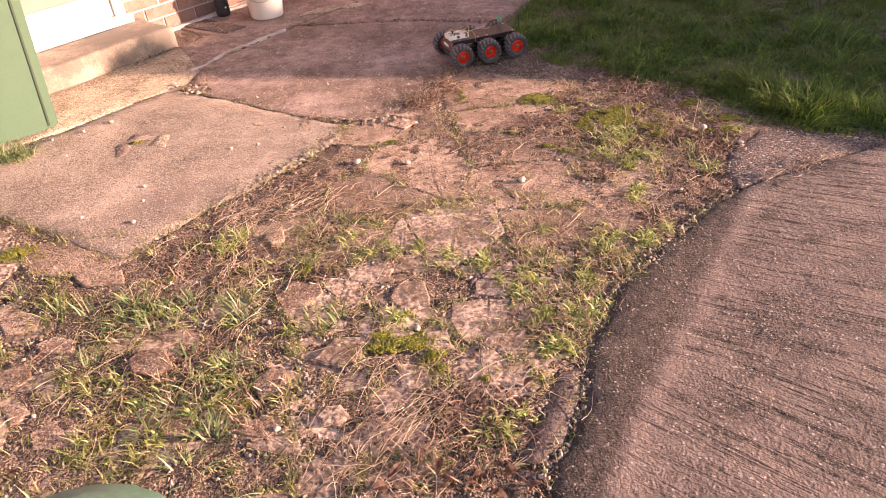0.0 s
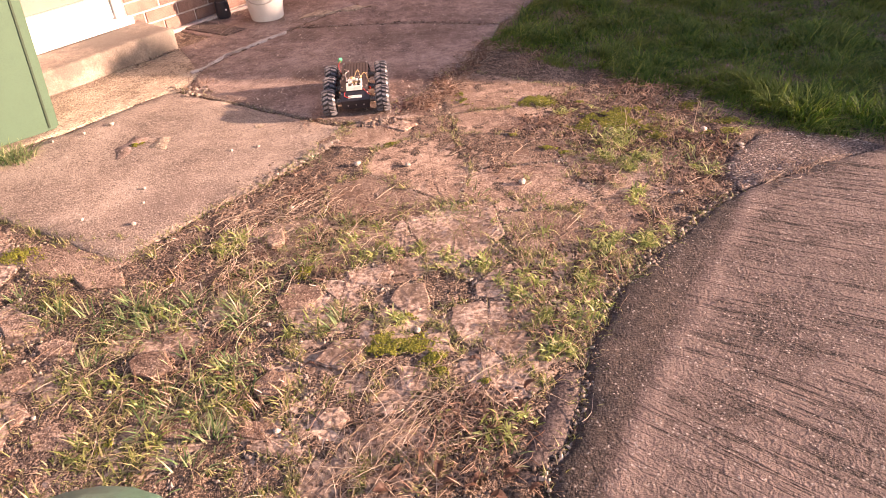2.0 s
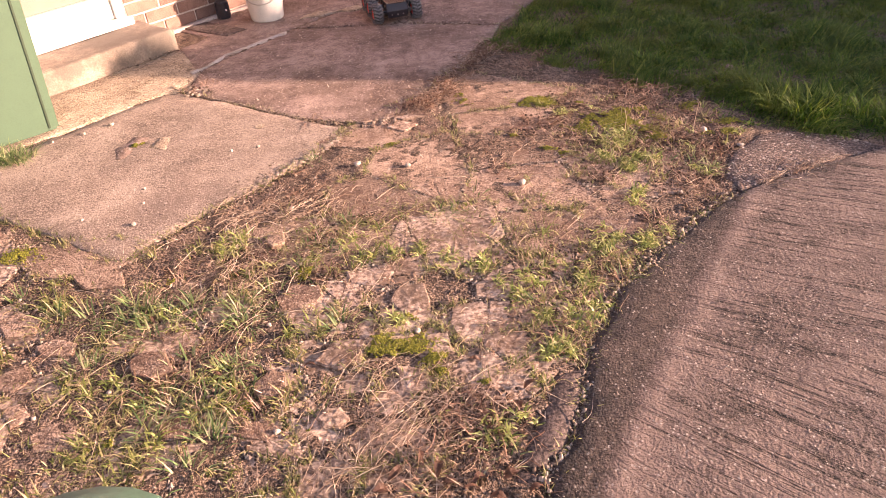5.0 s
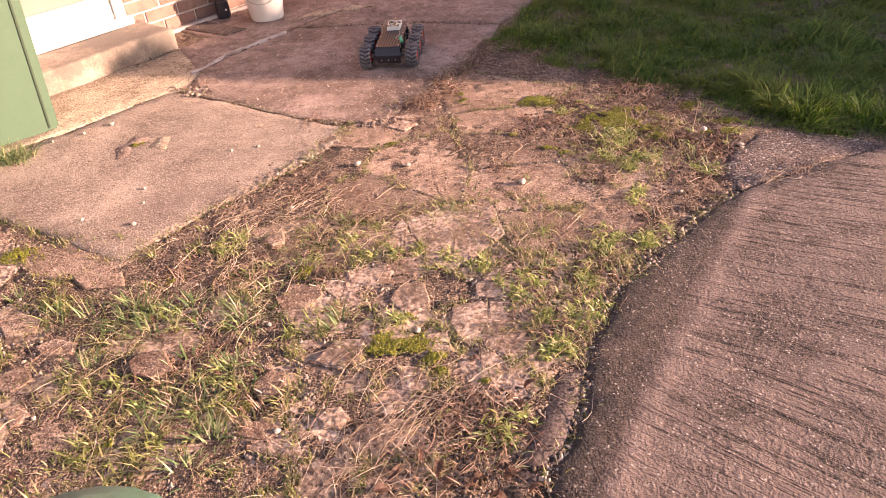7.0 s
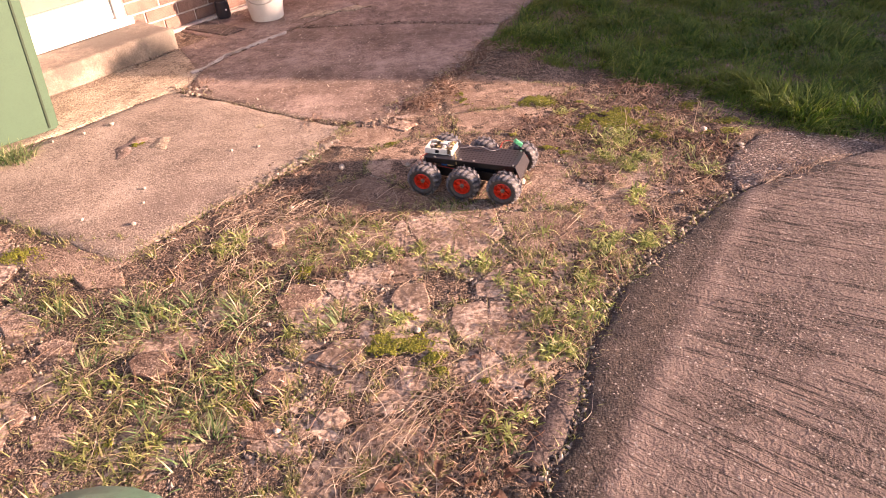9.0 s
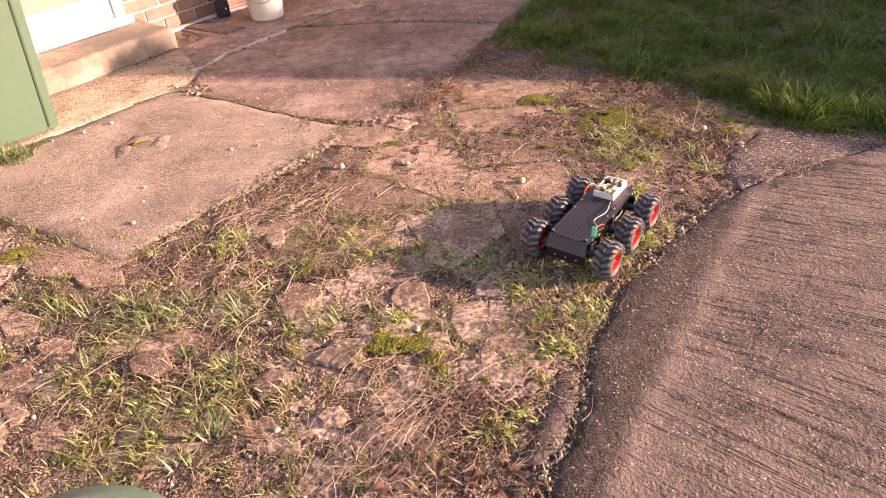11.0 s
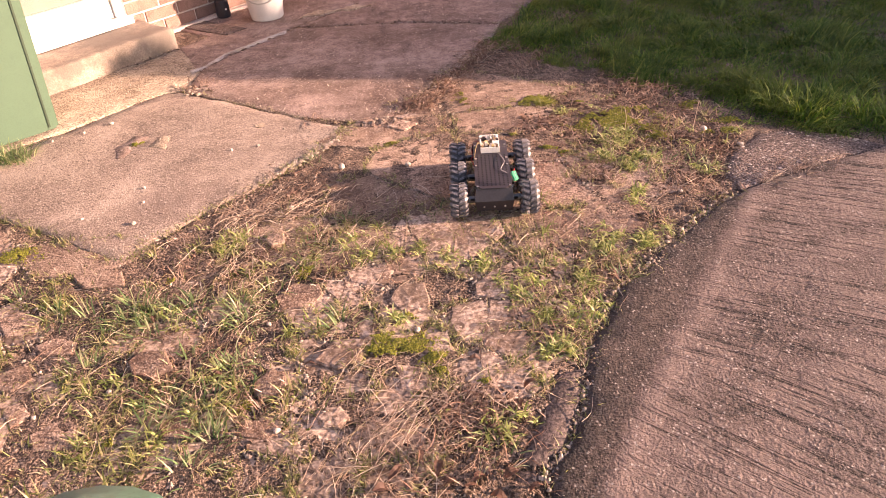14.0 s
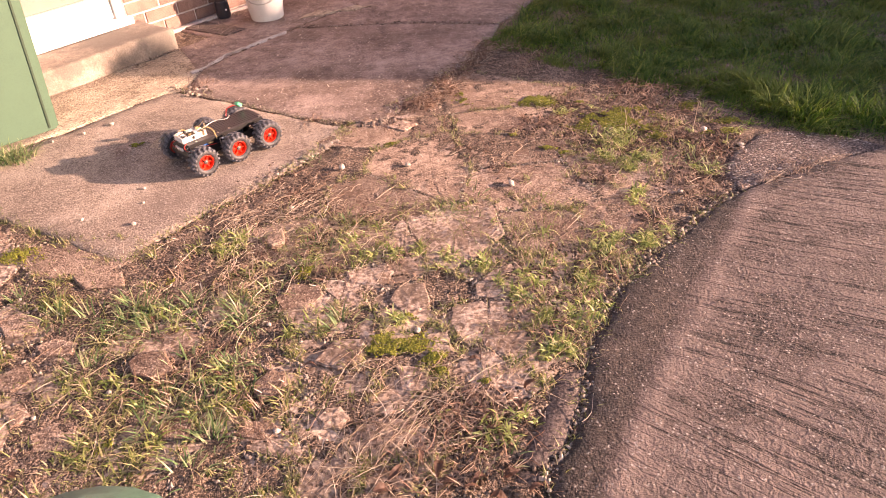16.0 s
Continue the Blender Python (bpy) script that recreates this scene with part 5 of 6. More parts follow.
def build_leaves():
    rng = np.random.RandomState(95)
    AT = [(-0.63, 1.345), (-0.87, 1.60), (0.085, 1.09), (0.11, 0.96), (-0.05, 0.99), (0.19, 1.22), (-1.05, 1.07), (0.02, 0.93), (0.155, 1.16), (0.06, 1.33), (-0.15, 0.99), (-0.18, 0.945), (-0.03, 0.95), (0.04, 0.955), (0.075, 0.90), (-0.10, 1.03), (-0.01, 1.72), (-0.38, 1.35), (0.16, 0.915)]
    for x, y in AT:
        wide = 1.2 if y < 1.05 else 1.0
        ob = finish("dead_leaf", leaf_bm(wide * (0.026 + 0.016 * rng.rand()), wide * (0.012 + 0.008 * rng.rand()), 0.12 + 0.2 * rng.rand(), rng), M_DEAD)
        ob.matrix_world = pose(x, y, 0.006, rng.randn() * 15, rng.randn() * 15, rng.rand() * 360)
        tagged(ob, "curled reddish brown dead leaf among straw", "dead leaf", group="dead leaves")
    for x, y, top, lean in ((1.045, 2.52, 0.13, 4), (0.79, 2.60, 0.09, -3)):
        ob = finish("stalk", tube_bm(bent([(0, 0, -0.01), (0.004, 0, top * 0.5), (lean * 0.002, 0, top)], 5), 0.0012, 5), M_STRAW)
        ob.location = (x, y, 0)
        tagged(ob, "single dry upright weed stalk", "stalk")


def build_litter():
    rng = np.random.RandomState(97)
    n = 5000
    x, y = -1.9 + 3.2 * rng.rand(n), 0.65 + 2.9 * rng.rand(n)
    keep = inside_many(MIDDLE, x, y) & (rng.rand(n) < (0.5 + 0.6 * fbm(x * 4, y * 4, 98)) * np.where(y > 1.95, 0.4, 1.0))
    x, y = x[keep], y[keep]
    n = len(x)
    ob = strips("plant_litter", np.stack([x, y, 0.001 + 0.004 * rng.rand(n)], 1), rng.rand(n) * 6.28, 0.008 + 0.03 * rng.rand(n) ** 2, 0.0012 + 0.003 * rng.rand(n) ** 2, 0.1 * rng.rand(n), -0.25 + 0.3 * rng.rand(n), M_STRAW, None, 2)
    tagged(ob, "scattered bits of dead stem and leaf", "litter", kind="stuff")


def build_earth():
    rng = np.random.RandomState(101)
    EARTH = [(-0.28, 2.10, 0.045), (-0.42, 1.95, 0.045), (-0.69, 1.77, 0.045), (-0.59, 1.90, 0.045), (0.30, 1.72, 0.08), (0.56, 2.57, 0.08), (1.07, 2.43, 0.11), (0.95, 2.55, 0.09), (0.87, 2.15, 0.08), (0.39, 2.66, 0.07), (0.05, 1.17, 0.06), (0.05, 1.08, 0.06), (-0.07, 0.98, 0.06), (-0.66, 1.43, 0.06), (-0.51, 1.23, 0.06), (-0.76, 1.34, 0.06), (0.33, 1.40, 0.06), (0.47, 1.66, 0.07), (0.70, 1.91, 0.05), (0.94, 2.06, 0.06), (0.74, 2.44, 0.09), (-0.37, 1.75, 0.045), (0.63, 2.90, 0.07), (0.23, 1.48, 0.06), (-0.84, 1.84, 0.045), (0.89, 2.85, 0.10), (-0.15, 1.78, 0.045), (-0.81, 1.43, 0.07), (0.60, 2.24, 0.05)]
    P, D, S = [], [], []
    for x, y, r in EARTH:
        n = int(85000 * r * r) + 60
        px, py = x + r * 0.75 * rng.randn(n), y + r * 0.85 * rng.randn(n)
        keep = inside_many(MIDDLE, px, py) & ~bare(px, py) & (fbm(px * 13, py * 13, 103, 4) > -0.02)
        px, py = px[keep], py[keep]
        P.append(np.stack([px, py, -0.002 + 0.005 * rng.rand(len(px))], 1))
        D.append(0.0025 + 0.006 * rng.rand(len(px)) ** 2)
        m = int(22000 * r * r) + 25
        S.append(np.stack([x + r * 0.8 * rng.randn(m), y + r * 0.9 * rng.randn(m), 0.003 + 0.006 * rng.rand(m)], 1))
    ob = lumps("earth_patch", np.concatenate(P), np.concatenate(D), 0.6, M_EARTH, rng)
    tagged(ob, "crumbly dark brown earth lying over broken concrete", "earth", kind="stuff")
    for x, y, r in [(-0.02, 3.02, 0.06), (0.08, 3.15, 0.05), (0.17, 3.31, 0.05), (0.26, 3.50, 0.05), (0.33, 3.65, 0.04), (-0.16, 2.79, 0.06), (-1.21, 3.42, 0.04), (-1.15, 3.48, 0.03), (0.03, 2.73, 0.07), (0.25, 2.92, 0.06), (0.62, 3.00, 0.06), (0.86, 3.12, 0.07), (0.49, 3.35, 0.07)]:
        m = int(5500 * r * r) + 40
        S.append(np.stack([x + r * 0.7 * rng.randn(m), y + r * 0.9 * rng.randn(m), 0.004 + 0.006 * rng.rand(m)], 1))
    S = np.concatenate(S)
    S = S[~bare(S[:, 0], S[:, 1]) & ~inside_many(BROOM, S[:, 0], S[:, 1]) & ~inside_many(SLAB_L, S[:, 0], S[:, 1])]
    n = len(S)
    ob = strips("dead_weeds", S, rng.rand(n) * 6.28, 0.012 + 0.05 * rng.rand(n) ** 2, 0.0012 + 0.0022 * rng.rand(n), 0.3 * rng.rand(n), -0.2 + 0.6 * rng.rand(n) ** 2, M_BROWN, None, 3)
    tagged(ob, "matted dead reddish brown weed stems", "dead weeds", kind="stuff")


build_earth()


def build_crack_dirt():
    rng = np.random.RandomState(93)
    P, D = [], []
    for a, b, lower in JOINTS:
        n = int(420 * math.hypot(b[0] - a[0], b[1] - a[1]))
        t = rng.rand(n)
        P.append(np.stack([a[0] + (b[0] - a[0]) * t + 0.006 * rng.randn(n), a[1] + (b[1] - a[1]) * t + 0.006 * rng.randn(n), -0.004 + 0.003 * rng.rand(n)], 1))
        D.append(0.002 + 0.005 * rng.rand(n) ** 3)
    for line, dens, spread, big in ((PATIO_A[:6], 1500, 0.008, 0.004), (PATIO_A[5:10], 1200, 0.05, 0.006), (SLAB_L[:6], 900, 0.035, 0.0045), ([(-1.30, 3.45), (-1.12, 3.40)], 700, 0.03, 0.012),
                                    ([(-0.30, 2.86), (-0.12, 2.84)], 700, 0.025, 0.014), (BROOM[2:24], 1100, 0.014, 0.007), ([(-1.46, 4.09), (-2.0, 3.54)], 500, 0.015, 0.010), (PATIO_A[11:15], 420, 0.018, 0.009)):
        for a, b in zip(line, line[1:]):
            n = int(dens * math.hypot(b[0] - a[0], b[1] - a[1]))
            t = rng.rand(n)
            P.append(np.stack([a[0] + (b[0] - a[0]) * t + spread * rng.randn(n), a[1] + (b[1] - a[1]) * t + spread * rng.randn(n), 0.002 * rng.rand(n)], 1))
            D.append(0.0015 + big * rng.rand(n) ** 4)
    LIP = [(-0.75, 2.31), (-0.62, 2.45), (-0.54, 2.55), (-0.46, 2.64), (-0.40, 2.73)]
    Q, E = [], []
    for a, b in zip(LIP, LIP[1:]):
        n = int(900 * math.hypot(b[0] - a[0], b[1] - a[1]))
        t = rng.rand(n)
        Q.append(np.stack([a[0] + (b[0] - a[0]) * t + 0.012 * rng.randn(n), a[1] + (b[1] - a[1]) * t + 0.012 * rng.randn(n), 0.002 * rng.rand(n)], 1))
        E.append(0.002 + 0.010 * rng.rand(n) ** 3)
    ob = lumps("cement_crumbs", np.concatenate(Q), np.concatenate(E), 0.5, M_LIP, rng)
    tagged(ob, "pale cement crumbs along the slab edge", "crumbs", kind="stuff")
    ob = lumps("crack_dirt", np.concatenate(P), np.concatenate(D), 0.7, M_CRUMB, rng)
    tagged(ob, "dirt and broken concrete crumbs along the cracks", "dirt", kind="stuff")
    n = 1300
    x, y = -1.4 + 1.9 * rng.rand(n), 2.9 + 2.0 * rng.rand(n)
    keep = inside_many(PATIO_A, x, y) | inside_many(PATIO_B, x, y) | inside_many(PATIO_C, x, y)
    x, y = x[keep], y[keep]
    n = len(x)
    ob = strips("patio_litter", np.stack([x, y, 0.003 + 0.002 * rng.rand(n)], 1), rng.rand(n) * 6.28, 0.005 + 0.016 * rng.rand(n) ** 2, 0.003 + 0.006 * rng.rand(n) ** 2, 0.1 * rng.rand(n), -0.25 + 0.3 * rng.rand(n), M_STRAW, None, 2)
    tagged(ob, "scattered dead leaf bits on the patio", "litter", kind="stuff")


build_litter()
build_crack_dirt()
build_weeds()
build_moss()
build_straw()
build_leaves()


def build_moving_pebble():
    rng = np.random.RandomState(99)
    ob = finish("pebble", stone_bm(0.014, 0.012, 0.011, rng), M_PEB, smooth=True)
    return tagged(ob, "pale pebble knocked aside by the rover", "pebble", group="loose pebbles on the yard")


kicked = build_moving_pebble()
nudged = build_moving_pebble()

# ---------------------------------------------------------------- the rover
M_TYRE = plain("tyre rubber", (0.042, 0.039, 0.043), 0.6, dirt=0.5)
# tread grey is dust plus sun highlights on the lugs, put into the colour
M_DUST_LIT = plain("dusty sunlit tread rubber", (0.135, 0.128, 0.138), 0.42, dirt=0.5)
M_RIM = plain("red orange rim", (0.62, 0.030, 0.008), 0.35, dirt=0.35, coat=0.3)
M_PLATE = plain("black perforated plate", (0.024, 0.020, 0.026), 0.40, dirt=0.3)
M_HOLE = plain("shadowed holes", (0.004, 0.0035, 0.004), 0.9)
M_BODY = plain("black metal chassis", (0.02, 0.018, 0.018), 0.4, 0.3)
M_TRAY = plain("off-white plastic tray", (0.72, 0.68, 0.62), 0.45, dirt=0.12)
M_PCB = plain("brown circuit boards", (0.14, 0.085, 0.04), 0.5, dirt=0.5)
M_RED = plain("red wire", (0.55, 0.03, 0.02), 0.4)
M_YELLOW = plain("yellow wire", (0.50, 0.36, 0.16), 0.4)
M_GREY = plain("grey wire", (0.42, 0.38, 0.36), 0.4)
M_GREEN = plain("green connector", (0.06, 0.42, 0.22), 0.4)
M_BLUE = plain("blue part", (0.012, 0.018, 0.03), 0.4)
M_RELAY = plain("blue plastic", (0.03, 0.14, 0.45), 0.4)
M_MOTOR = plain("motor steel", (0.20, 0.19, 0.18), 0.4, 0.8)


def holes_plate(x0, x1, y0, y1, z0, z1):
    """A plate with cut corners, left uncut: its rows of small holes are painted on top."""
    bm = bmesh.new()
    c = 0.022
    ring = [(x0 + c, y0), (x1 - 0.006, y0), (x1, y0 + 0.006), (x1, y1 - 0.006), (x1 - 0.006, y1), (x0 + c, y1), (x0, y1 - c), (x0, y0 + c)]
    a = [bm.verts.new((*p, z0)) for p in ring]
    b = [bm.verts.new((*p, z1)) for p in ring]
    bm.faces.new(a[::-1])
    bm.faces.new(b)
    for k in range(8):
        j = (k + 1) % 8
        bm.faces.new((a[k], a[j], b[j], b[k]))
    return bm


def lug_bm():
    """The two staggered rows of chevron treads round a tyre."""
    bm = bmesh.new()
    n = 17
    for k in range(n):
        for s in (-1, 1):
            a0 = 2 * math.pi * (k + (0.25 if s > 0 else 0)) / n
            pts = []
            for y, da, r in ((0.002, 0.0, 0.0600), (0.021, 0.15, 0.0595), (0.031, 0.20, 0.0520)):
                for e in (-0.075, 0.075):
                    for rr in (0.0475, r):
                        a = a0 + da + e
                        pts.append(bm.verts.new((rr * math.sin(a), s * y, rr * math.cos(a))))
            for i in (0, 4):
                lo0, hi0, lo1, hi1, lo2, hi2, lo3, hi3 = pts[i:i + 8]
                for f in ((hi0, hi1, hi3, hi2), (lo0, hi0, hi2, lo2), (lo1, lo3, hi3, hi1)):
                    bm.faces.new(f)
            bm.faces.new((pts[0], pts[2], pts[3], pts[1]))
            bm.faces.new((pts[8], pts[9], pts[11], pts[10]))
    bmesh.ops.recalc_face_normals(bm, faces=bm.faces)
    return bm


def build_rover():
    rover = new("rover")
    tagged(rover, "six-wheeled black rover with red rims and knobbly tyres", "rover")
    plate = part("top_plate", holes_plate(-0.178, 0.172, -0.062, 0.062, 0.1245, 0.1275), M_PLATE, rover, "black perforated aluminium deck")
    # flat near-black hexagons just over the deck paint the shade in its holes
    holes = bmesh.new()
    for i in range(18):
        for j in range(8):
            x, y = -0.158 + i * 0.0125, -0.049 + j * 0.014
            vs = [holes.verts.new((x + 0.0034 * math.cos(q), y + 0.0034 * math.sin(q), 0.1279)) for q in np.linspace(0, 2 * math.pi, 6, endpoint=False)]
            holes.faces.new(vs)
    part("perforation", holes, M_HOLE, plate)["kind"] = "stuff"
    for s in (-1, 1):
        part("side_rail", box_bm(-0.17, 0.165, s * 0.058 - 0.002, s * 0.058 + 0.002, 0.106, 0.1245, 0.001), M_BODY, rover)
        part("lower_rail", box_bm(-0.16, 0.155, s * 0.05 - 0.003, s * 0.05 + 0.003, 0.045, 0.075, 0.001), M_BODY, rover)
    part("belly_plate", box_bm(-0.16, 0.155, -0.05, 0.05, 0.040, 0.045, 0.001), M_BODY, rover)
    for x, s in ((0.168, 1), (-0.175, -1)):
        bm = bmesh.new()
        vs = [bm.verts.new(p) for p in ((x, -0.061, 0.1245), (x, 0.061, 0.1245), (x + s * 0.018, 0.066, 0.085), (x + s * 0.018, -0.066, 0.085), (x + s * 0.006, 0.06, 0.042), (x + s * 0.006, -0.06, 0.042))]
        vb = [bm.verts.new((v.co.x - s * 0.004, v.co.y, v.co.z)) for v in vs]
        for f in ((0, 1, 2, 3), (3, 2, 4, 5)):
            bm.faces.new([vs[i] for i in f])
            bm.faces.new([vb[i] for i in f][::-1])
        for e in ((0, 1), (1, 2), (2, 4), (4, 5), (5, 3), (3, 0)):
            bm.faces.new((vs[e[0]], vb[e[0]], vb[e[1]], vs[e[1]]))
        bmesh.ops.recalc_face_normals(bm, faces=bm.faces)
        end = part("end_panel", bm, M_PLATE, rover, "black perforated end panel")
        for y in (-0.035, 0.0, 0.035):
            part("screw", lathe_bm([(0.0032, 0), (0.0032, 0.002), (0.0015, 0.003)], 8), M_STEEL, end, "bright screw head").matrix_local = pose(x + s * 0.0135, y, 0.062, 0, s * 100, 0)
    part("label_strip", box_bm(0.180, 0.184, -0.03, 0.03, 0.096, 0.108, 0.001), M_WHITE, rover, "white connector strip")
    # battery and electronics between the decks
    part("battery", box_bm(-0.09, 0.05, -0.035, 0.035, 0.046, 0.085, 0.004), M_BLUE, rover, "dark battery pack")
    part("circuit_board", box_bm(0.06, 0.13, -0.045, 0.045, 0.092, 0.095), M_PCB, rover)
    for x, y in ((0.13, -0.055), (0.03, -0.055), (-0.02, -0.055), (-0.165, -0.055), (0.13, 0.055), (0.03, 0.055), (-0.02, 0.055), (-0.165, 0.055)):
        part("standoff", lathe_bm([(0.0028, 0.075), (0.0028, 0.1285), (0.0042, 0.1285), (0.0042, 0.1305)], 8), M_STEEL, rover, "bright steel standoff").matrix_local = pose(x, y, 0)
    # the tray with its boards
    tray = new("tray")
    tray.parent = rover
    tray["label"] = "off-white plastic tray full of small circuit boards"
    x0, x1, y0, y1, z0, z1, w = 0.070, 0.176, -0.034, 0.035, 0.129, 0.150, 0.005
    part("tray_floor", box_bm(x0, x1, y0, y1, z0, z0 + 0.004), M_TRAY, tray)
    for a in ((x0, x0 + w, y0, y1), (x1 - w, x1, y0, y1), (x0 + w, x1 - w, y0, y0 + w), (x0 + w, x1 - w, y1 - w, y1)):
        part("tray_wall", box_bm(*a, z0 + 0.004, z1, 0.0012), M_TRAY, tray)
    for x, y, sx, sy, h, m in ((0.085, -0.012, 0.016, 0.03, 0.021, M_TRAY), (0.118, 0.012, 0.024, 0.034, 0.018, M_PCB), (0.118, -0.021, 0.026, 0.022, 0.022, M_TRAY),
                               (0.150, -0.015, 0.02, 0.026, 0.018, M_PCB), (0.152, 0.022, 0.016, 0.022, 0.022, M_BODY), (0.084, 0.026, 0.014, 0.018, 0.018, M_BODY)):
        part("circuit_board", box_bm(x - sx / 2, x + sx / 2, y - sy / 2, y + sy / 2, z0 + 0.004, z0 + h, 0.001), m, tray)
    rng = random.Random(17)
    chips = [M_PCB, M_TRAY, M_BODY, M_TRAY, M_YELLOW, M_GREY]
    for k in range(16):
        cx, cy = 0.080 + 0.0245 * (k % 4) + rng.uniform(-0.003, 0.003), -0.027 + 0.019 * (k // 4) + rng.uniform(-0.003, 0.003)
        a, b, h = rng.uniform(0.004, 0.010), rng.uniform(0.003, 0.007), rng.uniform(0.017, 0.027)
        part("component", box_bm(cx - a, cx + a, cy - b, cy + b, z0 + 0.004, z0 + h, 0.001), chips[k % 6], tray)
    for s in (-1, 1):
        part("relay", box_bm(0.085, 0.105, s * 0.048 - 0.006, s * 0.048 + 0.006, 0.096, 0.106, 0.001), M_RELAY, rover, "small blue relay block")
        part("terminal", box_bm(0.060, 0.083, s * 0.049 - 0.004, s * 0.049 + 0.004, 0.096, 0.103, 0.001), M_YELLOW, rover)
    # wires
    for pts, m in (([(0.10, 0.03, 0.15), (0.075, 0.045, 0.168), (0.05, 0.055, 0.15), (0.045, 0.062, 0.11)], M_YELLOW),
                   ([(0.12, -0.02, 0.15), (0.15, -0.01, 0.168), (0.175, 0.0, 0.162), (0.18, 0.01, 0.155)], M_YELLOW),
                   ([(0.09, 0.0, 0.15), (0.066, 0.02, 0.18), (0.07, 0.03, 0.15)], M_YELLOW),
                   ([(0.06, -0.03, 0.13), (-0.01, -0.045, 0.136), (-0.06, -0.03, 0.132), (-0.085, -0.05, 0.131)], M_GREY),
                   ([(0.165, 0.04, 0.13), (0.185, 0.055, 0.12), (0.17, 0.066, 0.10), (0.12, 0.066, 0.09)], M_RED),
                   ([(0.165, -0.04, 0.125), (0.188, -0.045, 0.11), (0.185, -0.02, 0.10)], M_RED),
                   ([(-0.142, -0.068, 0.150), (-0.12, -0.07, 0.158), (-0.09, -0.075, 0.145), (-0.075, -0.062, 0.10)], M_RED),
                   ([(-0.145, -0.072, 0.148), (-0.125, -0.078, 0.150), (-0.10, -0.082, 0.138), (-0.085, -0.066, 0.09)], M_BODY),
                   ([(0.12, 0.05, 0.09), (0.09, 0.07, 0.10), (0.05, 0.06, 0.09)], M_RED), ([(0.10, -0.05, 0.09), (0.07, -0.066, 0.10), (0.03, -0.06, 0.085)], M_GREY)):
        part("wire", tube_bm(bent(pts, 6), 0.0013, 6), m, rover)
    plug = part("connector", box_bm(-0.016, 0.016, -0.0075, 0.0075, -0.007, 0.007, 0.0015), M_GREEN, rover, "green screw connector on loose wires")
    plug.matrix_local = pose(-0.150, -0.070, 0.154, 0, -40, 25)
    for k in (-1, 0, 1):
        part("screw", lathe_bm([(0.0025, 0.007), (0.0025, 0.0082)], 8), M_STEEL, plug).matrix_local = pose(k * 0.009, 0, 0)
    part("power_switch", lathe_bm([(0.013, 0.0), (0.014, 0.004), (0.010, 0.006), (0.010, 0.012)], 14), M_BODY, rover).matrix_local = pose(-0.095, -0.060, 0.09, 90, 0, 0)
    # wheels with their motors
    tyre = lathe_bm([(0.0305, -0.022), (0.040, -0.0285), (0.0505, -0.026), (0.0535, -0.018), (0.054, 0.0), (0.0535, 0.018), (0.0505, 0.026), (0.040, 0.0285), (0.0305, 0.022), (0.029, 0.0)], 36, "y", True)
    tyre_me = bpy.data.meshes.new("tyre")
    tyre.to_mesh(tyre_me)
    tyre_me.polygons.foreach_set("use_smooth", [True] * len(tyre_me.polygons))
    tread_me = bpy.data.meshes.new("tread")
    lug_bm().to_mesh(tread_me)
    rim_me, spoke_me = bpy.data.meshes.new("rim"), bpy.data.meshes.new("spoke")
    rim = lathe_bm([(0.0318, -0.022), (0.0318, 0.022), (0.029, 0.0245), (0.027, 0.020), (0.0245, 0.010), (0.0245, -0.010), (0.027, -0.020), (0.029, -0.0245)], 32, "y", True)
    lathe_bm([(0.0247, 0.004), (0.0247, 0.007), (0.020, 0.0085), (0.006, 0.0085), (0.006, 0.004)], 32, "y", bm=rim)
    lathe_bm([(0.0247, -0.007), (0.0247, -0.004), (0.020, -0.0035), (0.006, -0.0035), (0.006, -0.0085)], 32, "y", bm=rim)
    rim.to_mesh(rim_me)
    rim.free()
    spoke = bmesh.new()
    for s in (-1, 1):
        for k in range(6):
            sub = box_bm(0.007, 0.0248, -0.0028, 0.0028, 0.009, 0.0155)
            sub.transform(Matrix.Rotation(k * math.pi / 3, 4, "Z"))
            sub.transform(Matrix.Rotation(-s * math.pi / 2, 4, "X"))
            tmp = bpy.data.meshes.new("tmp")
            sub.to_mesh(tmp)
            sub.free()
            spoke.from_mesh(tmp)
            bpy.data.meshes.remove(tmp)
    spoke.to_mesh(spoke_me)
    spoke.free()
    hub_me = bpy.data.meshes.new("hub_nut")
    lathe_bm([(0.0085, -0.019), (0.0085, 0.019), (0.0045, 0.0215), (0.0045, 0.022)], 6, "y").to_mesh(hub_me)
    for me, m in ((tyre_me, M_TYRE), (tread_me, M_DUST_LIT), (rim_me, M_RIM), (spoke_me, M_RIM), (hub_me, M_MOTOR)):
        me.materials.append(m)
    wheels = []
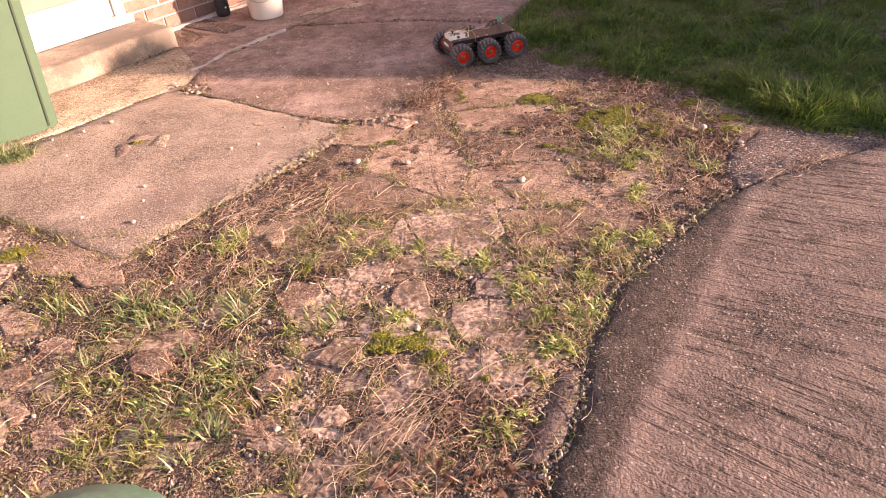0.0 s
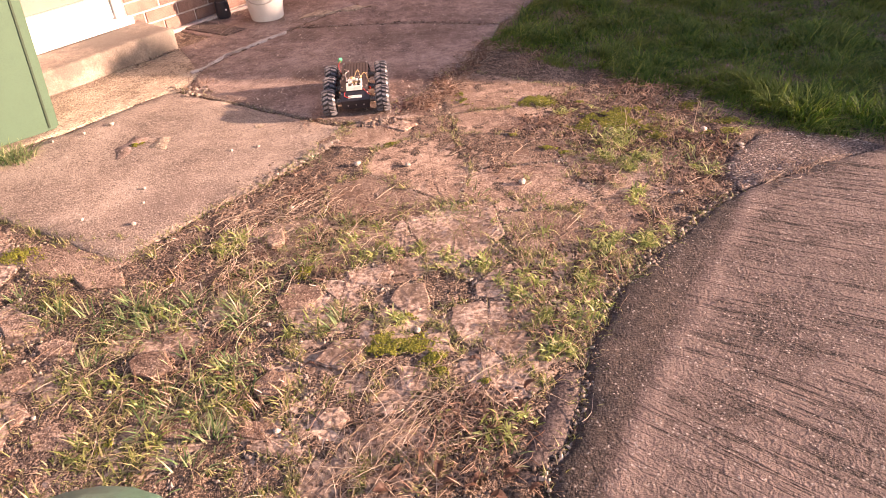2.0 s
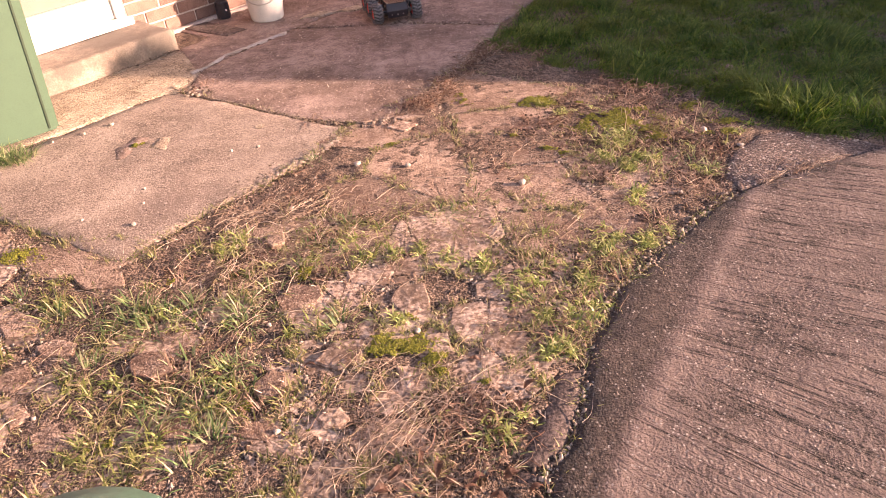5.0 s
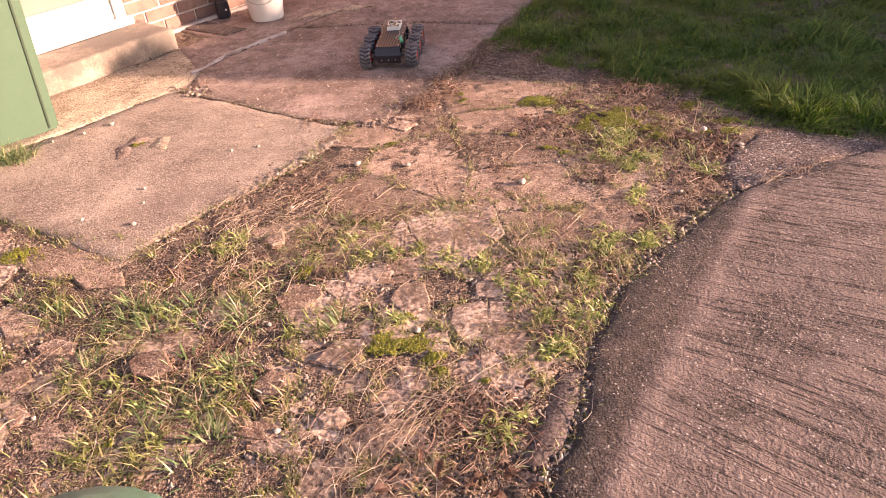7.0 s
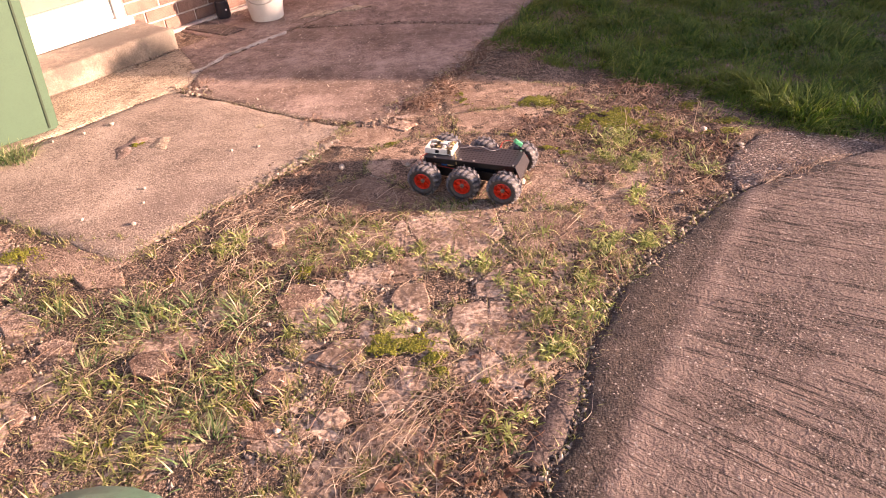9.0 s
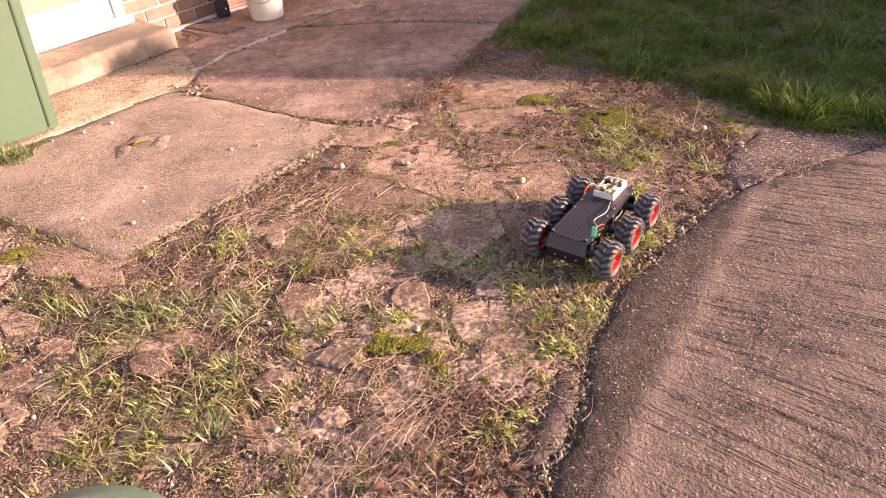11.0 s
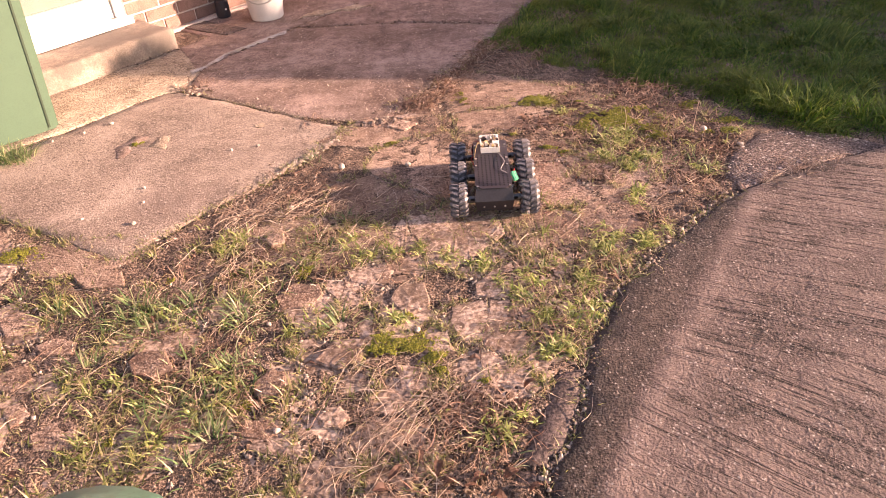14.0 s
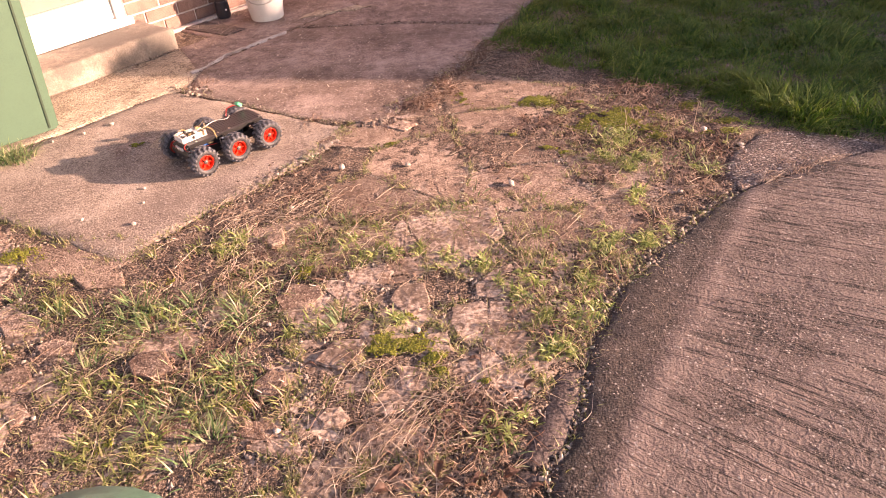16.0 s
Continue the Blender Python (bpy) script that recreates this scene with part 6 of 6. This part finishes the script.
    for i, x in enumerate((0.15, 0.0, -0.15)):
        for s in (-1, 1):
            wheel = new("wheel")
            wheel.parent = rover
            wheel["label"] = "knobbly black tyre on a red orange rim"
            wheel.matrix_local = pose(x, s * 0.120, 0.06)
            for nm, me in (("tyre", tyre_me), ("tread", tread_me), ("rim", rim_me), ("spoke", spoke_me), ("hub_nut", hub_me)):
                ob = new(nm, me)
                ob.parent = wheel
            wheels.append((wheel, x, s))
            part("motor", lathe_bm([(0.0125, 0.0), (0.0125, 0.045), (0.009, 0.046), (0.009, 0.052)], 14, "y"), M_MOTOR, rover).matrix_local = pose(x, s * 0.093 if s < 0 else 0.041, 0.060)
            part("suspension_arm", tube_bm([(x - 0.02, s * 0.05, 0.068), (x - 0.004, s * 0.088, 0.062)], 0.005, 6), M_BODY, rover)
            coil = [(x + 0.02 + 0.006 * math.cos(q), s * (0.056 + 0.0015 * q), 0.102 - 0.0016 * q + 0.006 * math.sin(q)) for q in np.linspace(0, 18, 60)]
            part("spring", tube_bm(coil, 0.0011, 4), M_STEEL, rover, "bright coil spring")
    for ob in rover.children:
        if ob.name.split(".")[0] in ("top_plate", "side_rail", "end_panel", "label_strip", "standoff", "tray", "wire", "connector", "circuit_board", "relay", "terminal"):
            ob.location.z -= 0.011
    return rover, wheels


rover, wheels = build_rover()


# ---------------------------------------------------------------- what moves
def motions():
    rows = [
        (0.0, 0.276, 3.550, -160.7), (0.1, 0.222, 3.555, -168.0), (0.2, 0.149, 3.530, -173.7), (0.3, 0.049, 3.519, -170.1), (0.4, -0.058, 3.493, -163.2),
        (0.5, -0.142, 3.452, -166.6), (0.6, -0.222, 3.422, -168.4), (0.7, -0.288, 3.390, -167.3), (0.8, -0.329, 3.384, -166.4), (0.9, -0.364, 3.392, -158.3),
        (1.0, -0.391, 3.392, -140.1), (1.1, -0.415, 3.371, -115.0), (1.2, -0.422, 3.306, -80.9), (1.3, -0.407, 3.302, -54.9), (1.4, -0.399, 3.295, -49.6),
        (1.5, -0.388, 3.281, -49.0), (1.6, -0.362, 3.233, -61.9), (1.7, -0.346, 3.169, -75.7), (1.8, -0.342, 3.134, -84.5), (1.9, -0.341, 3.121, -88.2),
        (2.0, -0.342, 3.125, -87.8), (2.1, -0.342, 3.133, -87.4), (2.2, -0.341, 3.148, -87.8), (2.3, -0.338, 3.171, -93.6), (2.4, -0.333, 3.201, -97.3),
        (2.5, -0.326, 3.238, -98.1), (2.6, -0.315, 3.285, -98.1), (2.7, -0.302, 3.353, -98.8), (2.8, -0.285, 3.440, -101.0), (2.9, -0.259, 3.539, -100.7),
        (3.0, -0.222, 3.654, -102.2), (3.1, -0.170, 3.761, -103.9), (3.2, -0.122, 3.898, -105.3), (3.3, -0.079, 4.044, -97.5), (3.4, -0.062, 4.194, -74.5),
        (3.5, -0.053, 4.338, -49.2), (3.6, -0.062, 4.366, -25.1), (3.7, -0.111, 4.408, 15.2), (3.8, -0.127, 4.451, 53.9), (3.9, -0.162, 4.436, 105.3),
        (4.0, -0.156, 4.420, 140.1), (4.1, -0.183, 4.431, 169.6), (4.2, -0.248, 4.433, 191.4), (4.3, -0.235, 4.432, 225.5), (4.4, -0.225, 4.432, 259.6),
        (4.5, -0.217, 4.431, 293.7), (4.6, -0.211, 4.431, 327.8), (4.7, -0.207, 4.431, 361.9), (4.8, -0.203, 4.431, 395.9), (4.9, -0.200, 4.430, 430.0),
        (5.0, -0.198, 4.430, 464.1), (5.1, -0.196, 4.430, 498.2), (5.2, -0.195, 4.430, 532.3), (5.3, -0.194, 4.430, 566.4), (5.4, -0.193, 4.430, 600.4),
        (5.5, -0.192, 4.430, 634.5), (5.6, -0.190, 4.430, 668.6), (5.7, -0.192, 4.427, 702.7), (5.8, -0.198, 4.418, 736.5), (5.9, -0.205, 4.400, 765.4),
        (6.0, -0.212, 4.373, 787.9), (6.1, -0.217, 4.335, 804.0), (6.2, -0.217, 4.286, 813.7), (6.3, -0.210, 4.223, 816.9), (6.4, -0.189, 4.149, 817.2),
        (6.5, -0.175, 4.059, 816.2), (6.6, -0.167, 3.955, 814.0), (6.7, -0.162, 3.878, 810.0), (6.8, -0.160, 3.807, 805.9), (6.9, -0.167, 3.733, 804.0),
        (7.0, -0.175, 3.664, 803.1), (7.1, -0.184, 3.599, 802.9), (7.2, -0.194, 3.521, 802.6), (7.3, -0.206, 3.430, 803.1), (7.4, -0.217, 3.338, 803.4),
        (7.5, -0.225, 3.223, 803.3), (7.6, -0.235, 3.102, 804.5), (7.7, -0.246, 2.986, 806.1), (7.8, -0.250, 2.851, 808.2), (7.9, -0.247, 2.725, 812.0),
        (8.0, -0.238, 2.632, 818.9), (8.1, -0.212, 2.527, 828.3), (8.2, -0.181, 2.471, 838.2), (8.3, -0.162, 2.429, 850.3), (8.4, -0.141, 2.393, 861.0),
        (8.5, -0.124, 2.373, 873.6), (8.6, -0.100, 2.361, 881.2), (8.7, -0.054, 2.341, 880.8), (8.8, 0.002, 2.322, 878.6), (8.9, 0.070, 2.295, 877.3),
        (9.0, 0.139, 2.264, 877.1), (9.1, 0.216, 2.224, 876.3), (9.2, 0.296, 2.187, 872.1), (9.3, 0.369, 2.155, 869.0), (9.4, 0.435, 2.128, 865.5),
        (9.5, 0.493, 2.104, 861.8), (9.6, 0.543, 2.082, 857.9), (9.7, 0.584, 2.061, 853.6), (9.8, 0.614, 2.039, 849.0), (9.9, 0.635, 2.016, 844.2),
        (10.0, 0.648, 1.992, 839.1), (10.1, 0.653, 1.967, 833.7), (10.2, 0.653, 1.944, 828.0), (10.3, 0.649, 1.921, 822.0), (10.4, 0.640, 1.900, 815.8),
        (10.5, 0.628, 1.883, 809.2), (10.6, 0.611, 1.870, 802.4), (10.7, 0.589, 1.860, 795.3), (10.8, 0.561, 1.851, 787.9), (10.9, 0.525, 1.839, 780.2),
        (11.0, 0.481, 1.824, 772.2), (11.1, 0.428, 1.803, 763.9), (11.2, 0.364, 1.773, 755.4), (11.3, 0.290, 1.734, 746.5), (11.4, 0.211, 1.681, 730.3),
        (11.5, 0.110, 1.677, 724.6), (11.6, 0.015, 1.673, 716.5), (11.7, -0.083, 1.683, 712.8), (11.8, -0.176, 1.695, 708.3), (11.9, -0.244, 1.712, 696.8),
        (12.0, -0.313, 1.738, 688.0), (12.1, -0.375, 1.768, 675.4), (12.2, -0.434, 1.817, 665.0), (12.3, -0.468, 1.867, 648.9), (12.4, -0.480, 1.940, 636.0),
        (12.5, -0.502, 2.020, 634.0), (12.6, -0.514, 2.058, 627.1), (12.7, -0.499, 2.116, 616.3), (12.8, -0.480, 2.194, 606.5), (12.9, -0.451, 2.269, 599.2),
        (13.0, -0.411, 2.325, 592.8), (13.1, -0.367, 2.390, 584.1), (13.2, -0.309, 2.435, 575.1), (13.3, -0.231, 2.483, 557.7), (13.4, -0.152, 2.502, 541.8),
        (13.5, -0.071, 2.503, 527.5), (13.6, 0.019, 2.479, 508.5), (13.7, 0.106, 2.438, 490.9), (13.8, 0.156, 2.360, 475.8), (13.9, 0.186, 2.266, 460.5),
        (14.0, 0.197, 2.183, 447.0), (14.1, 0.193, 2.127, 434.4), (14.2, 0.176, 2.065, 420.9), (14.3, 0.127, 1.971, 407.6), (14.4, 0.059, 1.892, 395.5),
        (14.5, -0.027, 1.837, 384.3), (14.6, -0.130, 1.801, 374.8), (14.7, -0.253, 1.784, 372.6), (14.8, -0.369, 1.773, 362.3), (14.9, -0.481, 1.764, 348.7),
        (15.0, -0.602, 1.784, 336.1), (15.1, -0.707, 1.824, 323.3), (15.2, -0.800, 1.885, 311.1), (15.3, -0.870, 1.948, 301.1), (15.4, -0.939, 2.035, 293.6),
        (15.5, -0.989, 2.137, 284.3), (15.6, -1.011, 2.246, 274.3), (15.7, -1.013, 2.386, 256.5), (15.8, -0.997, 2.500, 243.2), (15.9, -0.965, 2.594, 235.3),
        (16.0, -0.888, 2.688, 222.8),
    ]
    walk(rover, [(t, pose(x, y, 0.001, 0, 0, a)) for t, x, y, a in rows])
    T, X, Y, A = (np.array(c) for c in zip(*rows))
    A = np.radians(A)
    ts = np.arange(0, 16.0 + 1e-6, 1 / 30)
    xs, ys, hs = np.interp(ts, T, X), np.interp(ts, T, Y), np.interp(ts, T, A)
    ahead = np.diff(xs) * np.cos(hs[:-1]) + np.diff(ys) * np.sin(hs[:-1])
    for wheel, x, s in wheels:
        roll = np.concatenate([[0], np.cumsum(ahead - np.diff(hs) * s * 0.12)]) / 0.06
        walk(wheel, [(t, pose(x, s * 0.120, 0.06, 0, math.degrees(r), 0)) for t, r in zip(ts, roll)])
    still, shoved = pose(-0.312, 2.47, 0.008, 0, 0, 10), pose(-0.372, 2.452, 0.008, 0, 0, 70)
    walk(nudged, [(0, pose(0.312, 2.222, 0.008, 0, 0, 40)), (13.95, pose(0.312, 2.222, 0.008, 0, 0, 40)), (14.2, pose(0.271, 2.219, 0.008, 0, 0, 95)), (16.0, pose(0.271, 2.219, 0.008, 0, 0, 95))])
    walk(kicked, [(0, still), (8.0, still), (8.25, shoved), (16.0, shoved)])


motions()
